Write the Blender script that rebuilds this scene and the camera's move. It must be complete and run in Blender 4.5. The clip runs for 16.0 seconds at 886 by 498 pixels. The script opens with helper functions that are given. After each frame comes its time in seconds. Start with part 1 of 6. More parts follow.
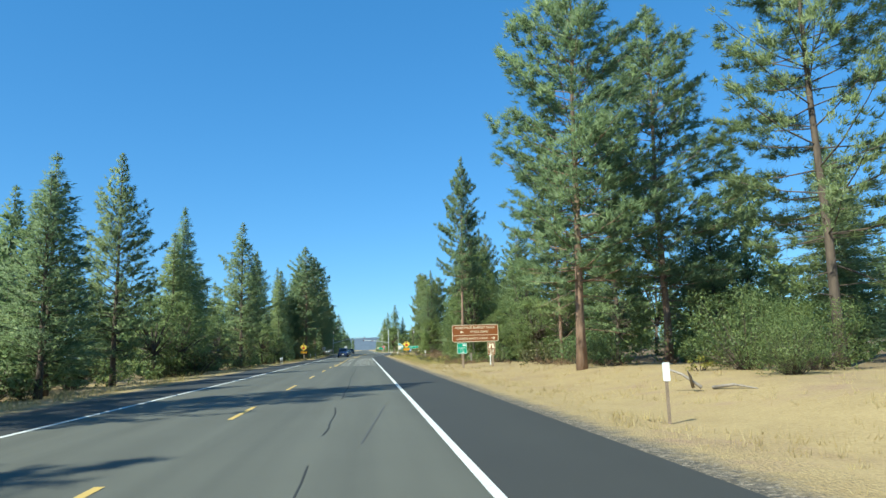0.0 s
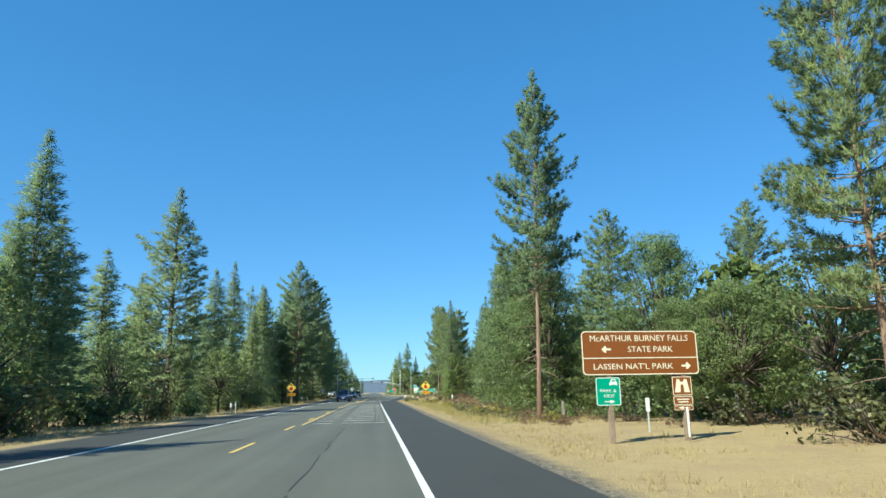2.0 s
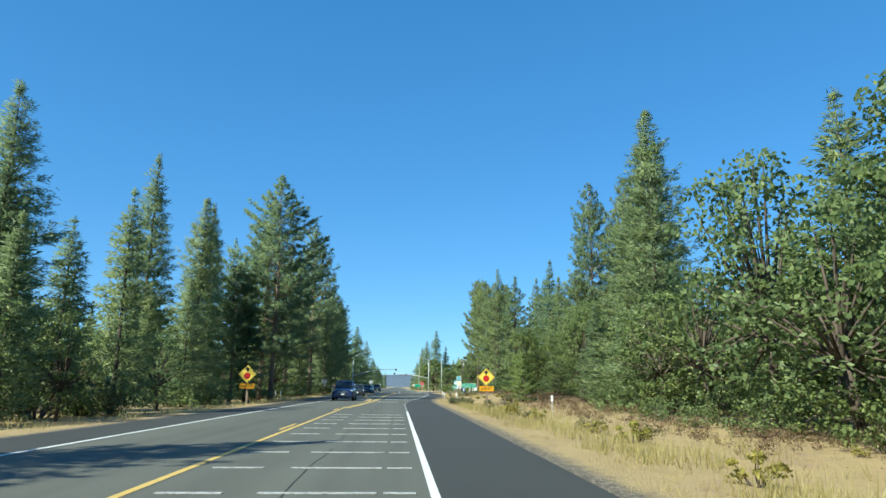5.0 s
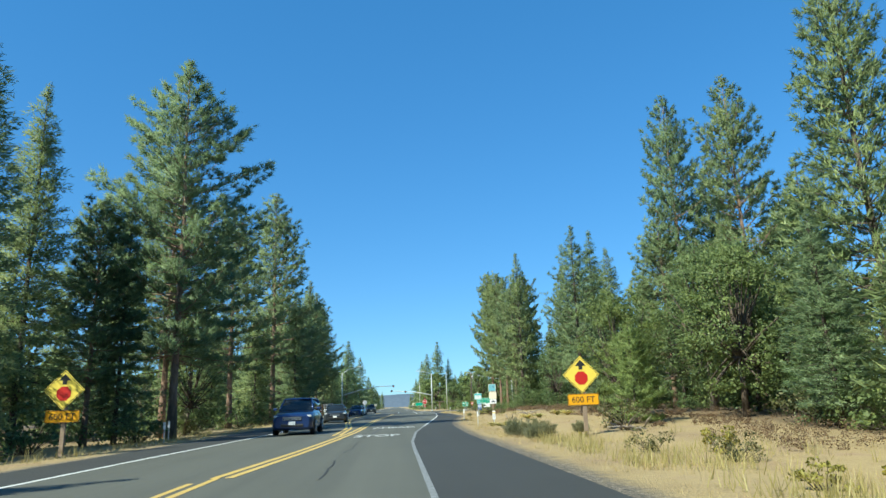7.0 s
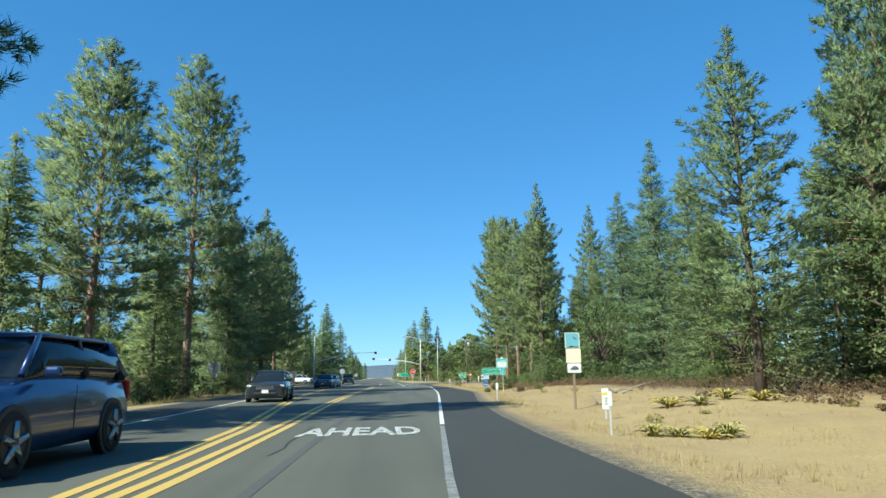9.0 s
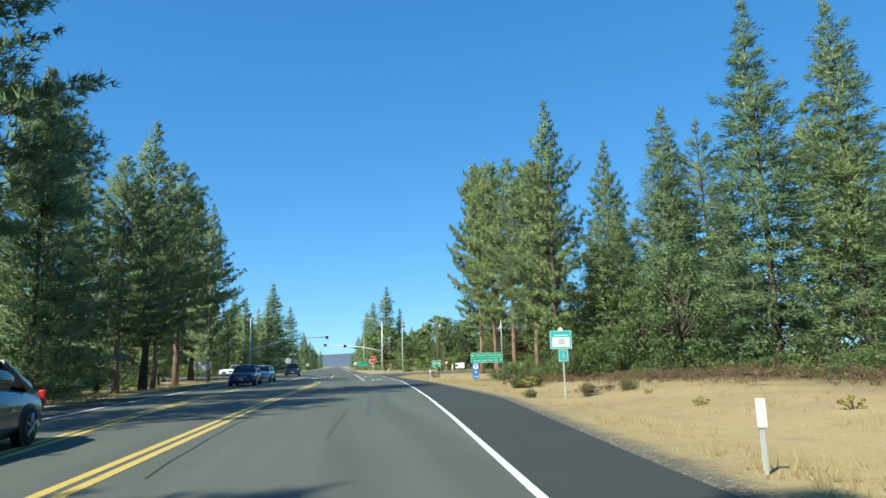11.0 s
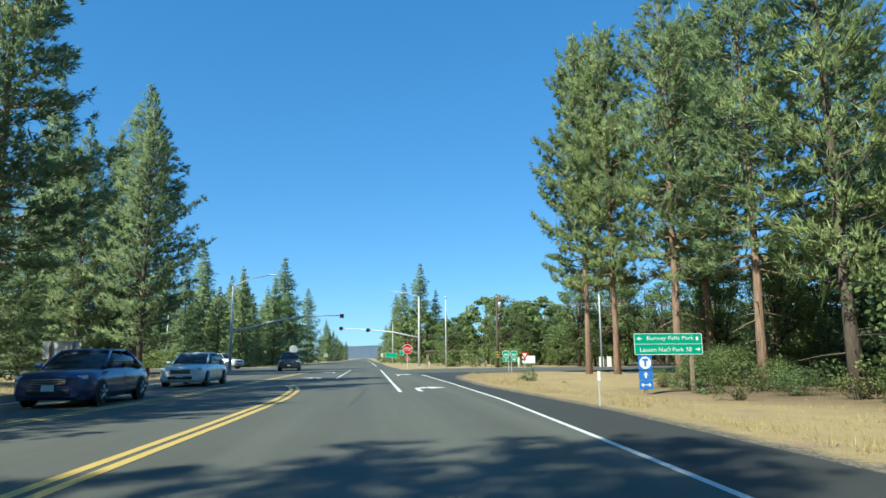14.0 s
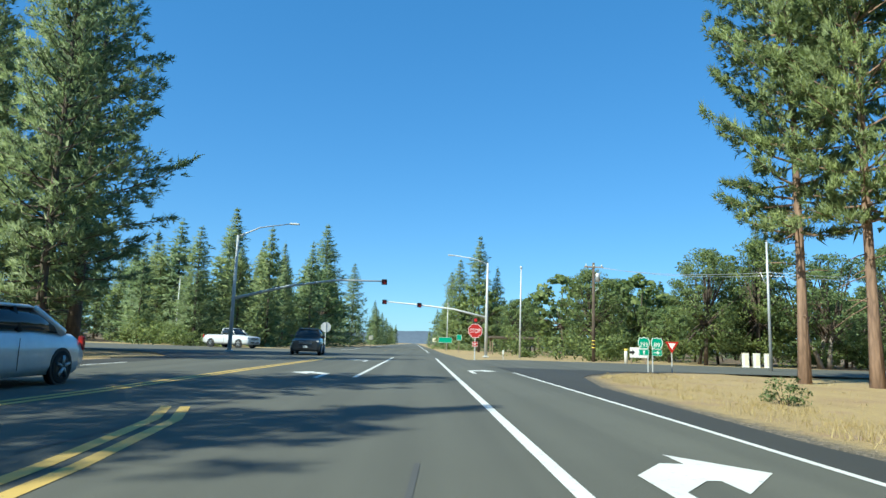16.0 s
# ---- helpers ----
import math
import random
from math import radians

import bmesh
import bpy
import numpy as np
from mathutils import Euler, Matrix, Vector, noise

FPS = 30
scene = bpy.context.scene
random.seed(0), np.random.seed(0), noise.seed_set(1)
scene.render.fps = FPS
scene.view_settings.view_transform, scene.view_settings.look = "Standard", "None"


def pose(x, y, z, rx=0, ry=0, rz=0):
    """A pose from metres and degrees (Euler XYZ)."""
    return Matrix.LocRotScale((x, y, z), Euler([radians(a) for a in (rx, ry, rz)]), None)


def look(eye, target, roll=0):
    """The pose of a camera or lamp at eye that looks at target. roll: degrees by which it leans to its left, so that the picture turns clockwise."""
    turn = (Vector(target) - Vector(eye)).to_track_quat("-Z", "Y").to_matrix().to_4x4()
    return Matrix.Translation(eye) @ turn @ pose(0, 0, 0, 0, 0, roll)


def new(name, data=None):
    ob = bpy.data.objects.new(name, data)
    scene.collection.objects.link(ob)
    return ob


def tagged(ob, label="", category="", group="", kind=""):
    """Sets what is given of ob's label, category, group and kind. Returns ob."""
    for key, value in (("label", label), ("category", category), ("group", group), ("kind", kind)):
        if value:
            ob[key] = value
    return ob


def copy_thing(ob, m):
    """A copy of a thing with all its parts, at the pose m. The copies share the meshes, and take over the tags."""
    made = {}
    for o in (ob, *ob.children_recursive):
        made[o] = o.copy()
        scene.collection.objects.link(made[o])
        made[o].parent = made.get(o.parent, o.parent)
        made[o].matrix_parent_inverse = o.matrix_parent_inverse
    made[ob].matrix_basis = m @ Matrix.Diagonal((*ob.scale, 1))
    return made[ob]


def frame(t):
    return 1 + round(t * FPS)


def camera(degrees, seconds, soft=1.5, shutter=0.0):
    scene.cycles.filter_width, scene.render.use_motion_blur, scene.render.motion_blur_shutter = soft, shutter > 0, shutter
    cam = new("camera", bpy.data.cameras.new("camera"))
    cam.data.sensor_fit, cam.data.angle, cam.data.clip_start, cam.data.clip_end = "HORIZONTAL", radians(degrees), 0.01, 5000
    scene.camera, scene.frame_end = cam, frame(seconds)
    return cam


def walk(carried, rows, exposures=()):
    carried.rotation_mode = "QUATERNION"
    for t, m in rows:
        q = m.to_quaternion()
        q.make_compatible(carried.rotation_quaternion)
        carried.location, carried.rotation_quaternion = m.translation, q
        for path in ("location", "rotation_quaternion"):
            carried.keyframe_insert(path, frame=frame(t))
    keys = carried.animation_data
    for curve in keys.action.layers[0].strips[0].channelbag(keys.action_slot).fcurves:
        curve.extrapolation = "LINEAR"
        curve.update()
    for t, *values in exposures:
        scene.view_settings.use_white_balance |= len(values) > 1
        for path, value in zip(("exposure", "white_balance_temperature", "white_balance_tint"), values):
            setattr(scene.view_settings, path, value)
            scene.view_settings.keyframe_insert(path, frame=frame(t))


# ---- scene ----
cam = camera(68.0, 16.0, 1.5)
PATH = [
    (0, (-1.119, -1.369, 1.271), (-0.879, 0.594, 1.567), -1.8),
    (0.5, (-1.061, 5.263, 1.235), (-0.825, 7.211, 1.622), -0.9),
    (1, (-0.949, 11.967, 1.229), (-0.731, 13.911, 1.642), -0.5),
    (1.5, (-0.812, 18.598, 1.241), (-0.602, 20.541, 1.663), -0.8),
    (2, (-0.663, 25.255, 1.234), (-0.459, 27.199, 1.658), -0.9),
    (2.5, (-0.568, 31.806, 1.229), (-0.37, 33.751, 1.651), -0.7),
    (3, (-0.411, 38.284, 1.159), (-0.229, 40.231, 1.577), -0.2),
    (3.5, (-0.275, 44.712, 1.128), (-0.115, 46.663, 1.537), 0.4),
    (4, (-0.375, 51.239, 1.232), (-0.238, 53.194, 1.629), 1.1),
    (4.2, (-0.428, 53.895, 1.243), (-0.298, 55.851, 1.636), 1.3),
    (6.3, (-0.48, 83.176, 1.186), (-0.345, 85.118, 1.647), -1.3),
    (6.5, (-0.504, 85.741, 1.208), (-0.363, 87.682, 1.671), -1.5),
    (7, (-0.45, 91.817, 1.106), (-0.303, 93.757, 1.569), -1.9),
    (7.5, (-0.468, 97.915, 1.056), (-0.31, 99.857, 1.504), -2.0),
    (8, (-0.424, 103.998, 1.036), (-0.254, 105.945, 1.461), -1.9),
    (8.5, (-0.318, 110.116, 1.064), (-0.139, 112.067, 1.466), -1.7),
    (9, (-0.264, 115.968, 1.039), (-0.076, 117.923, 1.421), -0.8),
    (9.5, (-0.23, 121.602, 0.999), (-0.02, 123.557, 1.365), -0.2),
    (9.7, (-0.198, 123.871, 1.02), (0.029, 125.826, 1.372), 0.4),
    (11.8, (0.893, 147.226, 1.229), (1.246, 149.164, 1.572), -2.6),
    (12, (0.975, 149.375, 1.22), (1.315, 151.315, 1.568), -2.7),
    (12.5, (1.147, 154.624, 1.204), (1.451, 156.568, 1.564), -2.4),
    (13, (1.197, 159.794, 1.181), (1.477, 161.741, 1.539), -2.0),
    (13.5, (1.281, 164.891, 1.158), (1.538, 166.844, 1.503), -1.5),
    (14, (1.35, 170.062, 1.151), (1.581, 172.022, 1.477), -0.5),
    (14.5, (1.476, 175.332, 1.098), (1.668, 177.299, 1.408), 0.5),
    (15, (1.433, 180.598, 1.045), (1.587, 182.57, 1.342), 1.1),
    (15.5, (1.411, 185.532, 1.013), (1.527, 187.507, 1.303), 1.5),
    (16, (1.37, 190.271, 0.999), (1.443, 192.249, 1.286), 1.9),
]
walk(cam, [(t, look(eye, target, roll)) for t, eye, target, roll in PATH], [(0, 0.92, 6150, -6), (16, 0.88, 6150, -6)])

# ---- light ----
SUN_EL, SUN_DIR = radians(43.0), Vector((0.74, 0.67, 0.0)).normalized()   # SUN_DIR: where shadows fall
world = bpy.data.worlds.new("sky")
scene.world = world
world.use_nodes = True
_wn = world.node_tree.nodes
_wn.clear()
_sky = _wn.new("ShaderNodeTexSky")
_sky.sky_type = "NISHITA"
_sky.sun_disc = False
_sky.sun_elevation = SUN_EL
_sky.sun_rotation = math.atan2(-SUN_DIR.x, -SUN_DIR.y)
_sky.altitude = 950.0
_sky.air_density, _sky.dust_density, _sky.ozone_density = 1.0, 0.05, 2.6
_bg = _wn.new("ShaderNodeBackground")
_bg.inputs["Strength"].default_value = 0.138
_wo = _wn.new("ShaderNodeOutputWorld")
_hs = _wn.new("ShaderNodeHueSaturation")
_hs.inputs["Saturation"].default_value = 1.3
world.node_tree.links.new(_sky.outputs[0], _hs.inputs["Color"])
_gm = _wn.new("ShaderNodeGamma")
_gm.inputs["Gamma"].default_value = 0.56
world.node_tree.links.new(_hs.outputs[0], _gm.inputs[0])
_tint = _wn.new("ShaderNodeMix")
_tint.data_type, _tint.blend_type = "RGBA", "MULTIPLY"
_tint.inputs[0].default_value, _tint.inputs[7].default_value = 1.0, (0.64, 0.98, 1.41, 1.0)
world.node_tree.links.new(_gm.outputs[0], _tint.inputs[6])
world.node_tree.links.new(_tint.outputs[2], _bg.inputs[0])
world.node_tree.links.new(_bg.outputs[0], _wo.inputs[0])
sun = new("sun", bpy.data.lights.new("sun", "SUN"))
sun.data.energy, sun.data.angle, sun.data.color = 4.8, radians(0.53), (1.0, 0.93, 0.82)
sun.rotation_euler = (SUN_DIR * math.cos(SUN_EL) + Vector((0, 0, -math.sin(SUN_EL)))).to_track_quat("-Z", "Y").to_euler()


# ---- materials ----
def material(name):
    m = bpy.data.materials.new(name)
    m.use_nodes = True
    nt = m.node_tree
    return m, nt, nt.nodes["Principled BSDF"]


def ramp(nt, fac, stops):
    r = nt.nodes.new("ShaderNodeValToRGB")
    while len(r.color_ramp.elements) < len(stops):
        r.color_ramp.elements.new(0.5)
    for e, (p, c) in zip(r.color_ramp.elements, stops):
        e.position, e.color = p, (*c, 1)
    nt.links.new(fac, r.inputs[0])
    return r.outputs[0]


def noise_tex(nt, scale, detail=4, rough=0.6, vec=None, stretch=None):
    if vec is None:
        vec = nt.nodes.new("ShaderNodeTexCoord").outputs["Object"]
    if stretch:
        mp = nt.nodes.new("ShaderNodeMapping")
        mp.inputs["Scale"].default_value = stretch
        nt.links.new(vec, mp.inputs[0])
        vec = mp.outputs[0]
    n = nt.nodes.new("ShaderNodeTexNoise")
    n.inputs["Scale"].default_value, n.inputs["Detail"].default_value, n.inputs["Roughness"].default_value = scale, detail, rough
    nt.links.new(vec, n.inputs["Vector"])
    return n.outputs["Fac"]


def blend(nt, fac, a, b, mode="MIX"):
    x = nt.nodes.new("ShaderNodeMix")
    x.data_type, x.blend_type = "RGBA", mode
    for sock, v in ((x.inputs[0], fac), (x.inputs[6], a), (x.inputs[7], b)):
        if hasattr(v, "is_linked"):
            nt.links.new(v, sock)
        elif isinstance(v, (int, float)):
            sock.default_value = v
        else:
            sock.default_value = (*v, 1)
    return x.outputs[2]


def bump(nt, bsdf, height, strength, distance):
    b = nt.nodes.new("ShaderNodeBump")
    b.inputs["Strength"].default_value, b.inputs["Distance"].default_value = strength, distance
    nt.links.new(height, b.inputs["Height"])
    nt.links.new(b.outputs[0], bsdf.inputs["Normal"])


def worn(name, low, high, scale=2.0, rough=0.6, metal=0.0, grain=60.0, relief=0.15):
    """A surface of two tones, large stains and a fine grain."""
    m, nt, b = material(name)
    big, fine = noise_tex(nt, scale), noise_tex(nt, grain, 3)
    c = ramp(nt, big, [(0.3, low), (0.7, high)])
    c = blend(nt, 0.25, c, ramp(nt, fine, [(0.35, tuple(v * 0.6 for v in low)), (0.65, tuple(min(1, v * 1.25) for v in high))]))
    nt.links.new(c, b.inputs["Base Color"])
    b.inputs["Roughness"].default_value, b.inputs["Metallic"].default_value = rough, metal
    if relief:
        bump(nt, b, fine, relief, 0.01)
    return m


def foliage(name, dark, mid, light, through_light=0.42):
    m, nt, b = material(name)
    g = nt.nodes.new("ShaderNodeNewGeometry")
    tree = nt.nodes.new("ShaderNodeObjectInfo")
    low, high = tuple(0.75 * p + 0.25 * q for p, q in zip(dark, mid)), tuple(0.8 * p + 0.2 * q for p, q in zip(light, mid))
    per = ramp(nt, g.outputs["Random Per Island"], [(0.0, low), (0.5, mid), (1.0, high)])
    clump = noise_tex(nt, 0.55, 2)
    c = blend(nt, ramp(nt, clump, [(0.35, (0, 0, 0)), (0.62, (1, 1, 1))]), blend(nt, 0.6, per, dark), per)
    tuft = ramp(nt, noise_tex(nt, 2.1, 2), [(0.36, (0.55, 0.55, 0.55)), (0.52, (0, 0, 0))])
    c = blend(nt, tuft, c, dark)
    tint = ramp(nt, tree.outputs["Random"], [(0.0, (0.84, 0.92, 1.0)), (0.5, (1, 1, 1)), (1.0, (1.07, 1.03, 0.88))])
    c = blend(nt, 1.0, c, tint, "MULTIPLY")
    nt.links.new(c, b.inputs["Base Color"])
    b.inputs["Roughness"].default_value = 0.55
    tr = nt.nodes.new("ShaderNodeBsdfTranslucent")
    nt.links.new(c, tr.inputs[0])
    mx = nt.nodes.new("ShaderNodeMixShader")
    mx.inputs[0].default_value = through_light
    nt.links.new(b.outputs[0], mx.inputs[1])
    nt.links.new(tr.outputs[0], mx.inputs[2])
    nt.links.new(mx.outputs[0], nt.nodes["Material Output"].inputs[0])
    return m


def bark(name, dark, mid, light):
    m, nt, b = material(name)
    plates = nt.nodes.new("ShaderNodeTexVoronoi")
    plates.feature = "DISTANCE_TO_EDGE"
    plates.inputs["Scale"].default_value = 5.0
    mp = nt.nodes.new("ShaderNodeMapping")
    mp.inputs["Scale"].default_value = (1.0, 1.0, 0.28)
    co = nt.nodes.new("ShaderNodeTexCoord")
    nt.links.new(co.outputs["Object"], mp.inputs[0])
    nt.links.new(mp.outputs[0], plates.inputs["Vector"])
    n = noise_tex(nt, 3.0, 5, 0.7, co.outputs["Object"], (1, 1, 0.2))
    c = blend(nt, n, ramp(nt, plates.outputs[0], [(0.0, dark), (0.12, mid), (0.5, light)]), mid)
    c = blend(nt, 0.5, c, ramp(nt, n, [(0.3, dark), (0.7, light)]))
    nt.links.new(c, b.inputs["Base Color"])
    b.inputs["Roughness"].default_value = 0.9
    bump(nt, b, plates.outputs[0], 0.8, 0.05)
    return m


def asphalt(name, low, high, streak):
    m, nt, b = material(name)
    co = nt.nodes.new("ShaderNodeTexCoord").outputs["Object"]
    fine = noise_tex(nt, 90, 2, 0.7, co)
    patch = noise_tex(nt, 0.35, 5, 0.6, co)
    tracks = noise_tex(nt, 1.3, 3, 0.5, co, (1.0, 0.02, 1.0))
    c = ramp(nt, patch, [(0.3, low), (0.7, high)])
    c = blend(nt, streak, c, ramp(nt, tracks, [(0.35, tuple(v * 0.6 for v in low)), (0.65, tuple(v * 1.25 for v in high))]))
    c = blend(nt, 0.35, c, ramp(nt, fine, [(0.3, tuple(v * 0.45 for v in low)), (0.7, tuple(v * 1.6 for v in high))]))
    nt.links.new(c, b.inputs["Base Color"])
    b.inputs["Roughness"].default_value = 0.82
    bump(nt, b, fine, 0.4, 0.006)
    return m


def paint(name, col, under, wear):
    m, nt, b = material(name)
    co = nt.nodes.new("ShaderNodeTexCoord").outputs["Object"]
    n = noise_tex(nt, 9, 6, 0.75, co)
    c = ramp(nt, n, [(max(0.0, wear - 0.06), under), (wear + 0.05, col)])
    c = blend(nt, 0.3, c, ramp(nt, noise_tex(nt, 1.1, 3, 0.5, co), [(0.3, tuple(v * 0.75 for v in col)), (0.7, col)]))
    nt.links.new(c, b.inputs["Base Color"])
    b.inputs["Roughness"].default_value = 0.6
    return m


def plain(name, col, rough=0.45, metal=0.0):
    m, nt, b = material(name)
    n = noise_tex(nt, 6, 4)
    nt.links.new(ramp(nt, n, [(0.25, tuple(v * 0.86 for v in col)), (0.75, col)]), b.inputs["Base Color"])
    b.inputs["Roughness"].default_value, b.inputs["Metallic"].default_value = rough, metal
    return m


def dry_colour(nt, co, mid, fine):
    """Golden dry grass, worn to bare earth and rust-brown in patches."""
    dry = ramp(nt, mid, [(0.25, (0.24, 0.16, 0.072)), (0.5, (0.335, 0.24, 0.105)), (0.75, (0.41, 0.30, 0.14))])
    dry = blend(nt, 0.35, dry, ramp(nt, fine, [(0.3, (0.16, 0.11, 0.05)), (0.7, (0.47, 0.36, 0.175))]))
    earth = noise_tex(nt, 0.45, 5, 0.65, co)
    bare = ramp(nt, earth, [(0.54, (0, 0, 0)), (0.68, (1, 1, 1))])
    dry = blend(nt, bare, dry, (0.26, 0.165, 0.105))
    rust = ramp(nt, noise_tex(nt, 0.28, 6, 0.7, co, (1.0, 0.45, 1.0)), [(0.52, (0, 0, 0)), (0.66, (0.75, 0.75, 0.75))])
    dry = blend(nt, rust, dry, ramp(nt, fine, [(0.3, (0.15, 0.095, 0.05)), (0.7, (0.33, 0.22, 0.12))]))
    straw = noise_tex(nt, 38, 3, 0.7, co, (1.0, 0.35, 1.0))
    return blend(nt, 0.22, dry, ramp(nt, straw, [(0.36, (0.15, 0.10, 0.045)), (0.64, (0.52, 0.41, 0.21))]))


def ground_material():
    m, nt, b = material("ground")
    co = nt.nodes.new("ShaderNodeTexCoord").outputs["Object"]
    sep = nt.nodes.new("ShaderNodeSeparateXYZ")
    nt.links.new(co, sep.inputs[0])
    broad, mid, fine = noise_tex(nt, 0.12, 4, 0.6, co), noise_tex(nt, 0.9, 5, 0.7, co), noise_tex(nt, 14, 4, 0.75, co)
    dry = dry_colour(nt, co, mid, fine)
    litter = ramp(nt, mid, [(0.3, (0.085, 0.06, 0.035)), (0.7, (0.19, 0.125, 0.065))])
    litter = blend(nt, 0.4, litter, ramp(nt, fine, [(0.3, (0.04, 0.03, 0.018)), (0.7, (0.24, 0.16, 0.08))]))
    # open verge beside the road gives way to needle litter under the trees
    away = nt.nodes.new("ShaderNodeMath"); away.operation = "ADD"; away.inputs[1].default_value = 1.8
    nt.links.new(sep.outputs[0], away.inputs[0])
    ab = nt.nodes.new("ShaderNodeMath"); ab.operation = "ABSOLUTE"
    nt.links.new(away.outputs[0], ab.inputs[0])
    wob = nt.nodes.new("ShaderNodeMath"); wob.operation = "MULTIPLY_ADD"
    wob.inputs[1].default_value, wob.inputs[2].default_value = 9.0, -4.5
    nt.links.new(broad, wob.inputs[0])
    sm = nt.nodes.new("ShaderNodeMath"); sm.operation = "ADD"
    nt.links.new(ab.outputs[0], sm.inputs[0]); nt.links.new(wob.outputs[0], sm.inputs[1])
    # open grass at the corners of the junction
    corner = nt.nodes.new("ShaderNodeMapRange")
    corner.inputs[1].default_value, corner.inputs[2].default_value, corner.inputs[3].default_value, corner.inputs[4].default_value = 198.0, 222.0, 0.0, -22.0
    nt.links.new(sep.outputs[1], corner.inputs[0])
    sm2 = nt.nodes.new("ShaderNodeMath"); sm2.operation = "ADD"
    nt.links.new(sm.outputs[0], sm2.inputs[0]); nt.links.new(corner.outputs[0], sm2.inputs[1])
    sm = sm2
    mr = nt.nodes.new("ShaderNodeMapRange")
    mr.inputs[1].default_value, mr.inputs[2].default_value = 13.0, 18.0
    nt.links.new(sm.outputs[0], mr.inputs[0])
    c = blend(nt, mr.outputs[0], dry, litter)
    nt.links.new(c, b.inputs["Base Color"])
    b.inputs["Roughness"].default_value = 0.95
    bump(nt, b, fine, 0.6, 0.05)
    return m


def gravel_material():
    """Dark crushed stone with pale chips, running out into dust and dry grass."""
    m, nt, b = material("gravel")
    co = nt.nodes.new("ShaderNodeTexCoord").outputs["Object"]
    stones = nt.nodes.new("ShaderNodeTexVoronoi")
    stones.inputs["Scale"].default_value = 26.0
    nt.links.new(co, stones.inputs["Vector"])
    sep = nt.nodes.new("ShaderNodeSeparateColor")
    nt.links.new(stones.outputs["Color"], sep.inputs[0])
    c = ramp(nt, sep.outputs[0], [(0.0, (0.055, 0.047, 0.036)), (0.45, (0.118, 0.098, 0.072)), (0.8, (0.180, 0.148, 0.105)), (1.0, (0.290, 0.240, 0.175))])
    rim = nt.nodes.new("ShaderNodeAttribute")
    rim.attribute_name = "rim"
    out = nt.nodes.new("ShaderNodeMath")
    out.operation, out.inputs[1].default_value = "MULTIPLY_ADD", 0.85
    nt.links.new(noise_tex(nt, 2.4, 7, 0.75, co), out.inputs[0])
    nt.links.new(rim.outputs["Fac"], out.inputs[2])
    mid, fine = noise_tex(nt, 0.9, 5, 0.7, co), noise_tex(nt, 14, 4, 0.75, co)
    c = blend(nt, ramp(nt, out.outputs[0], [(0.62, (0, 0, 0)), (0.98, (1, 1, 1))]), c, dry_colour(nt, co, mid, fine))
    nt.links.new(c, b.inputs["Base Color"])
    b.inputs["Roughness"].default_value = 0.95
    bump(nt, b, stones.outputs["Distance"], 0.9, 0.03)
    return m


M_LANE = asphalt("worn_asphalt", (0.068, 0.068, 0.054), (0.097, 0.097, 0.077), 0.45)
M_SHOULDER = asphalt("dark_asphalt", (0.028, 0.028, 0.026), (0.039, 0.039, 0.034), 0.15)
M_TYRE_MARK = asphalt("tyre_mark", (0.058, 0.059, 0.058), (0.074, 0.075, 0.073), 0.3)
M_GRAVEL = gravel_material()
M_TAR = asphalt("crack_sealant", (0.018, 0.018, 0.018), (0.034, 0.034, 0.032), 0.1)
M_GROUND = ground_material()
M_WHITE_LINE = paint("white_line", (0.629, 0.629, 0.595), (0.136, 0.136, 0.128), 0.36)
M_WORN_WORD = paint("worn_word", (0.56, 0.56, 0.53), (0.085, 0.085, 0.075), 0.50)
M_FADED_LINE = paint("faded_line", (0.26, 0.26, 0.245), (0.10, 0.10, 0.093), 0.51)
M_RUMBLE = paint("rumble_paint", (0.42, 0.42, 0.40), (0.11, 0.11, 0.10), 0.46)
M_YELLOW_LINE = paint("yellow_line", (0.54, 0.37, 0.10), (0.12, 0.10, 0.08), 0.36)
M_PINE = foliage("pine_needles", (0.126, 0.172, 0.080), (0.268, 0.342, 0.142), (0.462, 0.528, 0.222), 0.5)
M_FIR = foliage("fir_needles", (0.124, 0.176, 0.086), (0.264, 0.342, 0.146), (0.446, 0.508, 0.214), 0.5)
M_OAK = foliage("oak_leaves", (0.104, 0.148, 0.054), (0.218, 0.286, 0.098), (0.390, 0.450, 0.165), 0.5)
M_BRUSH = foliage("brush_leaves", (0.084, 0.090, 0.036), (0.180, 0.180, 0.072), (0.288, 0.264, 0.108))
M_WEED = foliage("weed_leaves", (0.27, 0.24, 0.055), (0.50, 0.44, 0.09), (0.70, 0.60, 0.14), 0.5)
M_TALL = foliage("tall_grass", (0.24, 0.21, 0.08), (0.40, 0.34, 0.13), (0.54, 0.45, 0.19), 0.35)
M_SAGE = foliage("grey_green_brush", (0.13, 0.13, 0.065), (0.235, 0.235, 0.12), (0.36, 0.34, 0.18), 0.35)
M_STRAW_LEAF = foliage("dried_strap_leaves", (0.40, 0.34, 0.10), (0.62, 0.52, 0.17), (0.80, 0.70, 0.30), 0.4)
M_YOUNG = foliage("young_needles", (0.13, 0.19, 0.06), (0.27, 0.36, 0.12), (0.44, 0.50, 0.20), 0.5)
M_RUST = foliage("dry_brush", (0.17, 0.11, 0.065), (0.30, 0.20, 0.115), (0.42, 0.30, 0.17), 0.5)
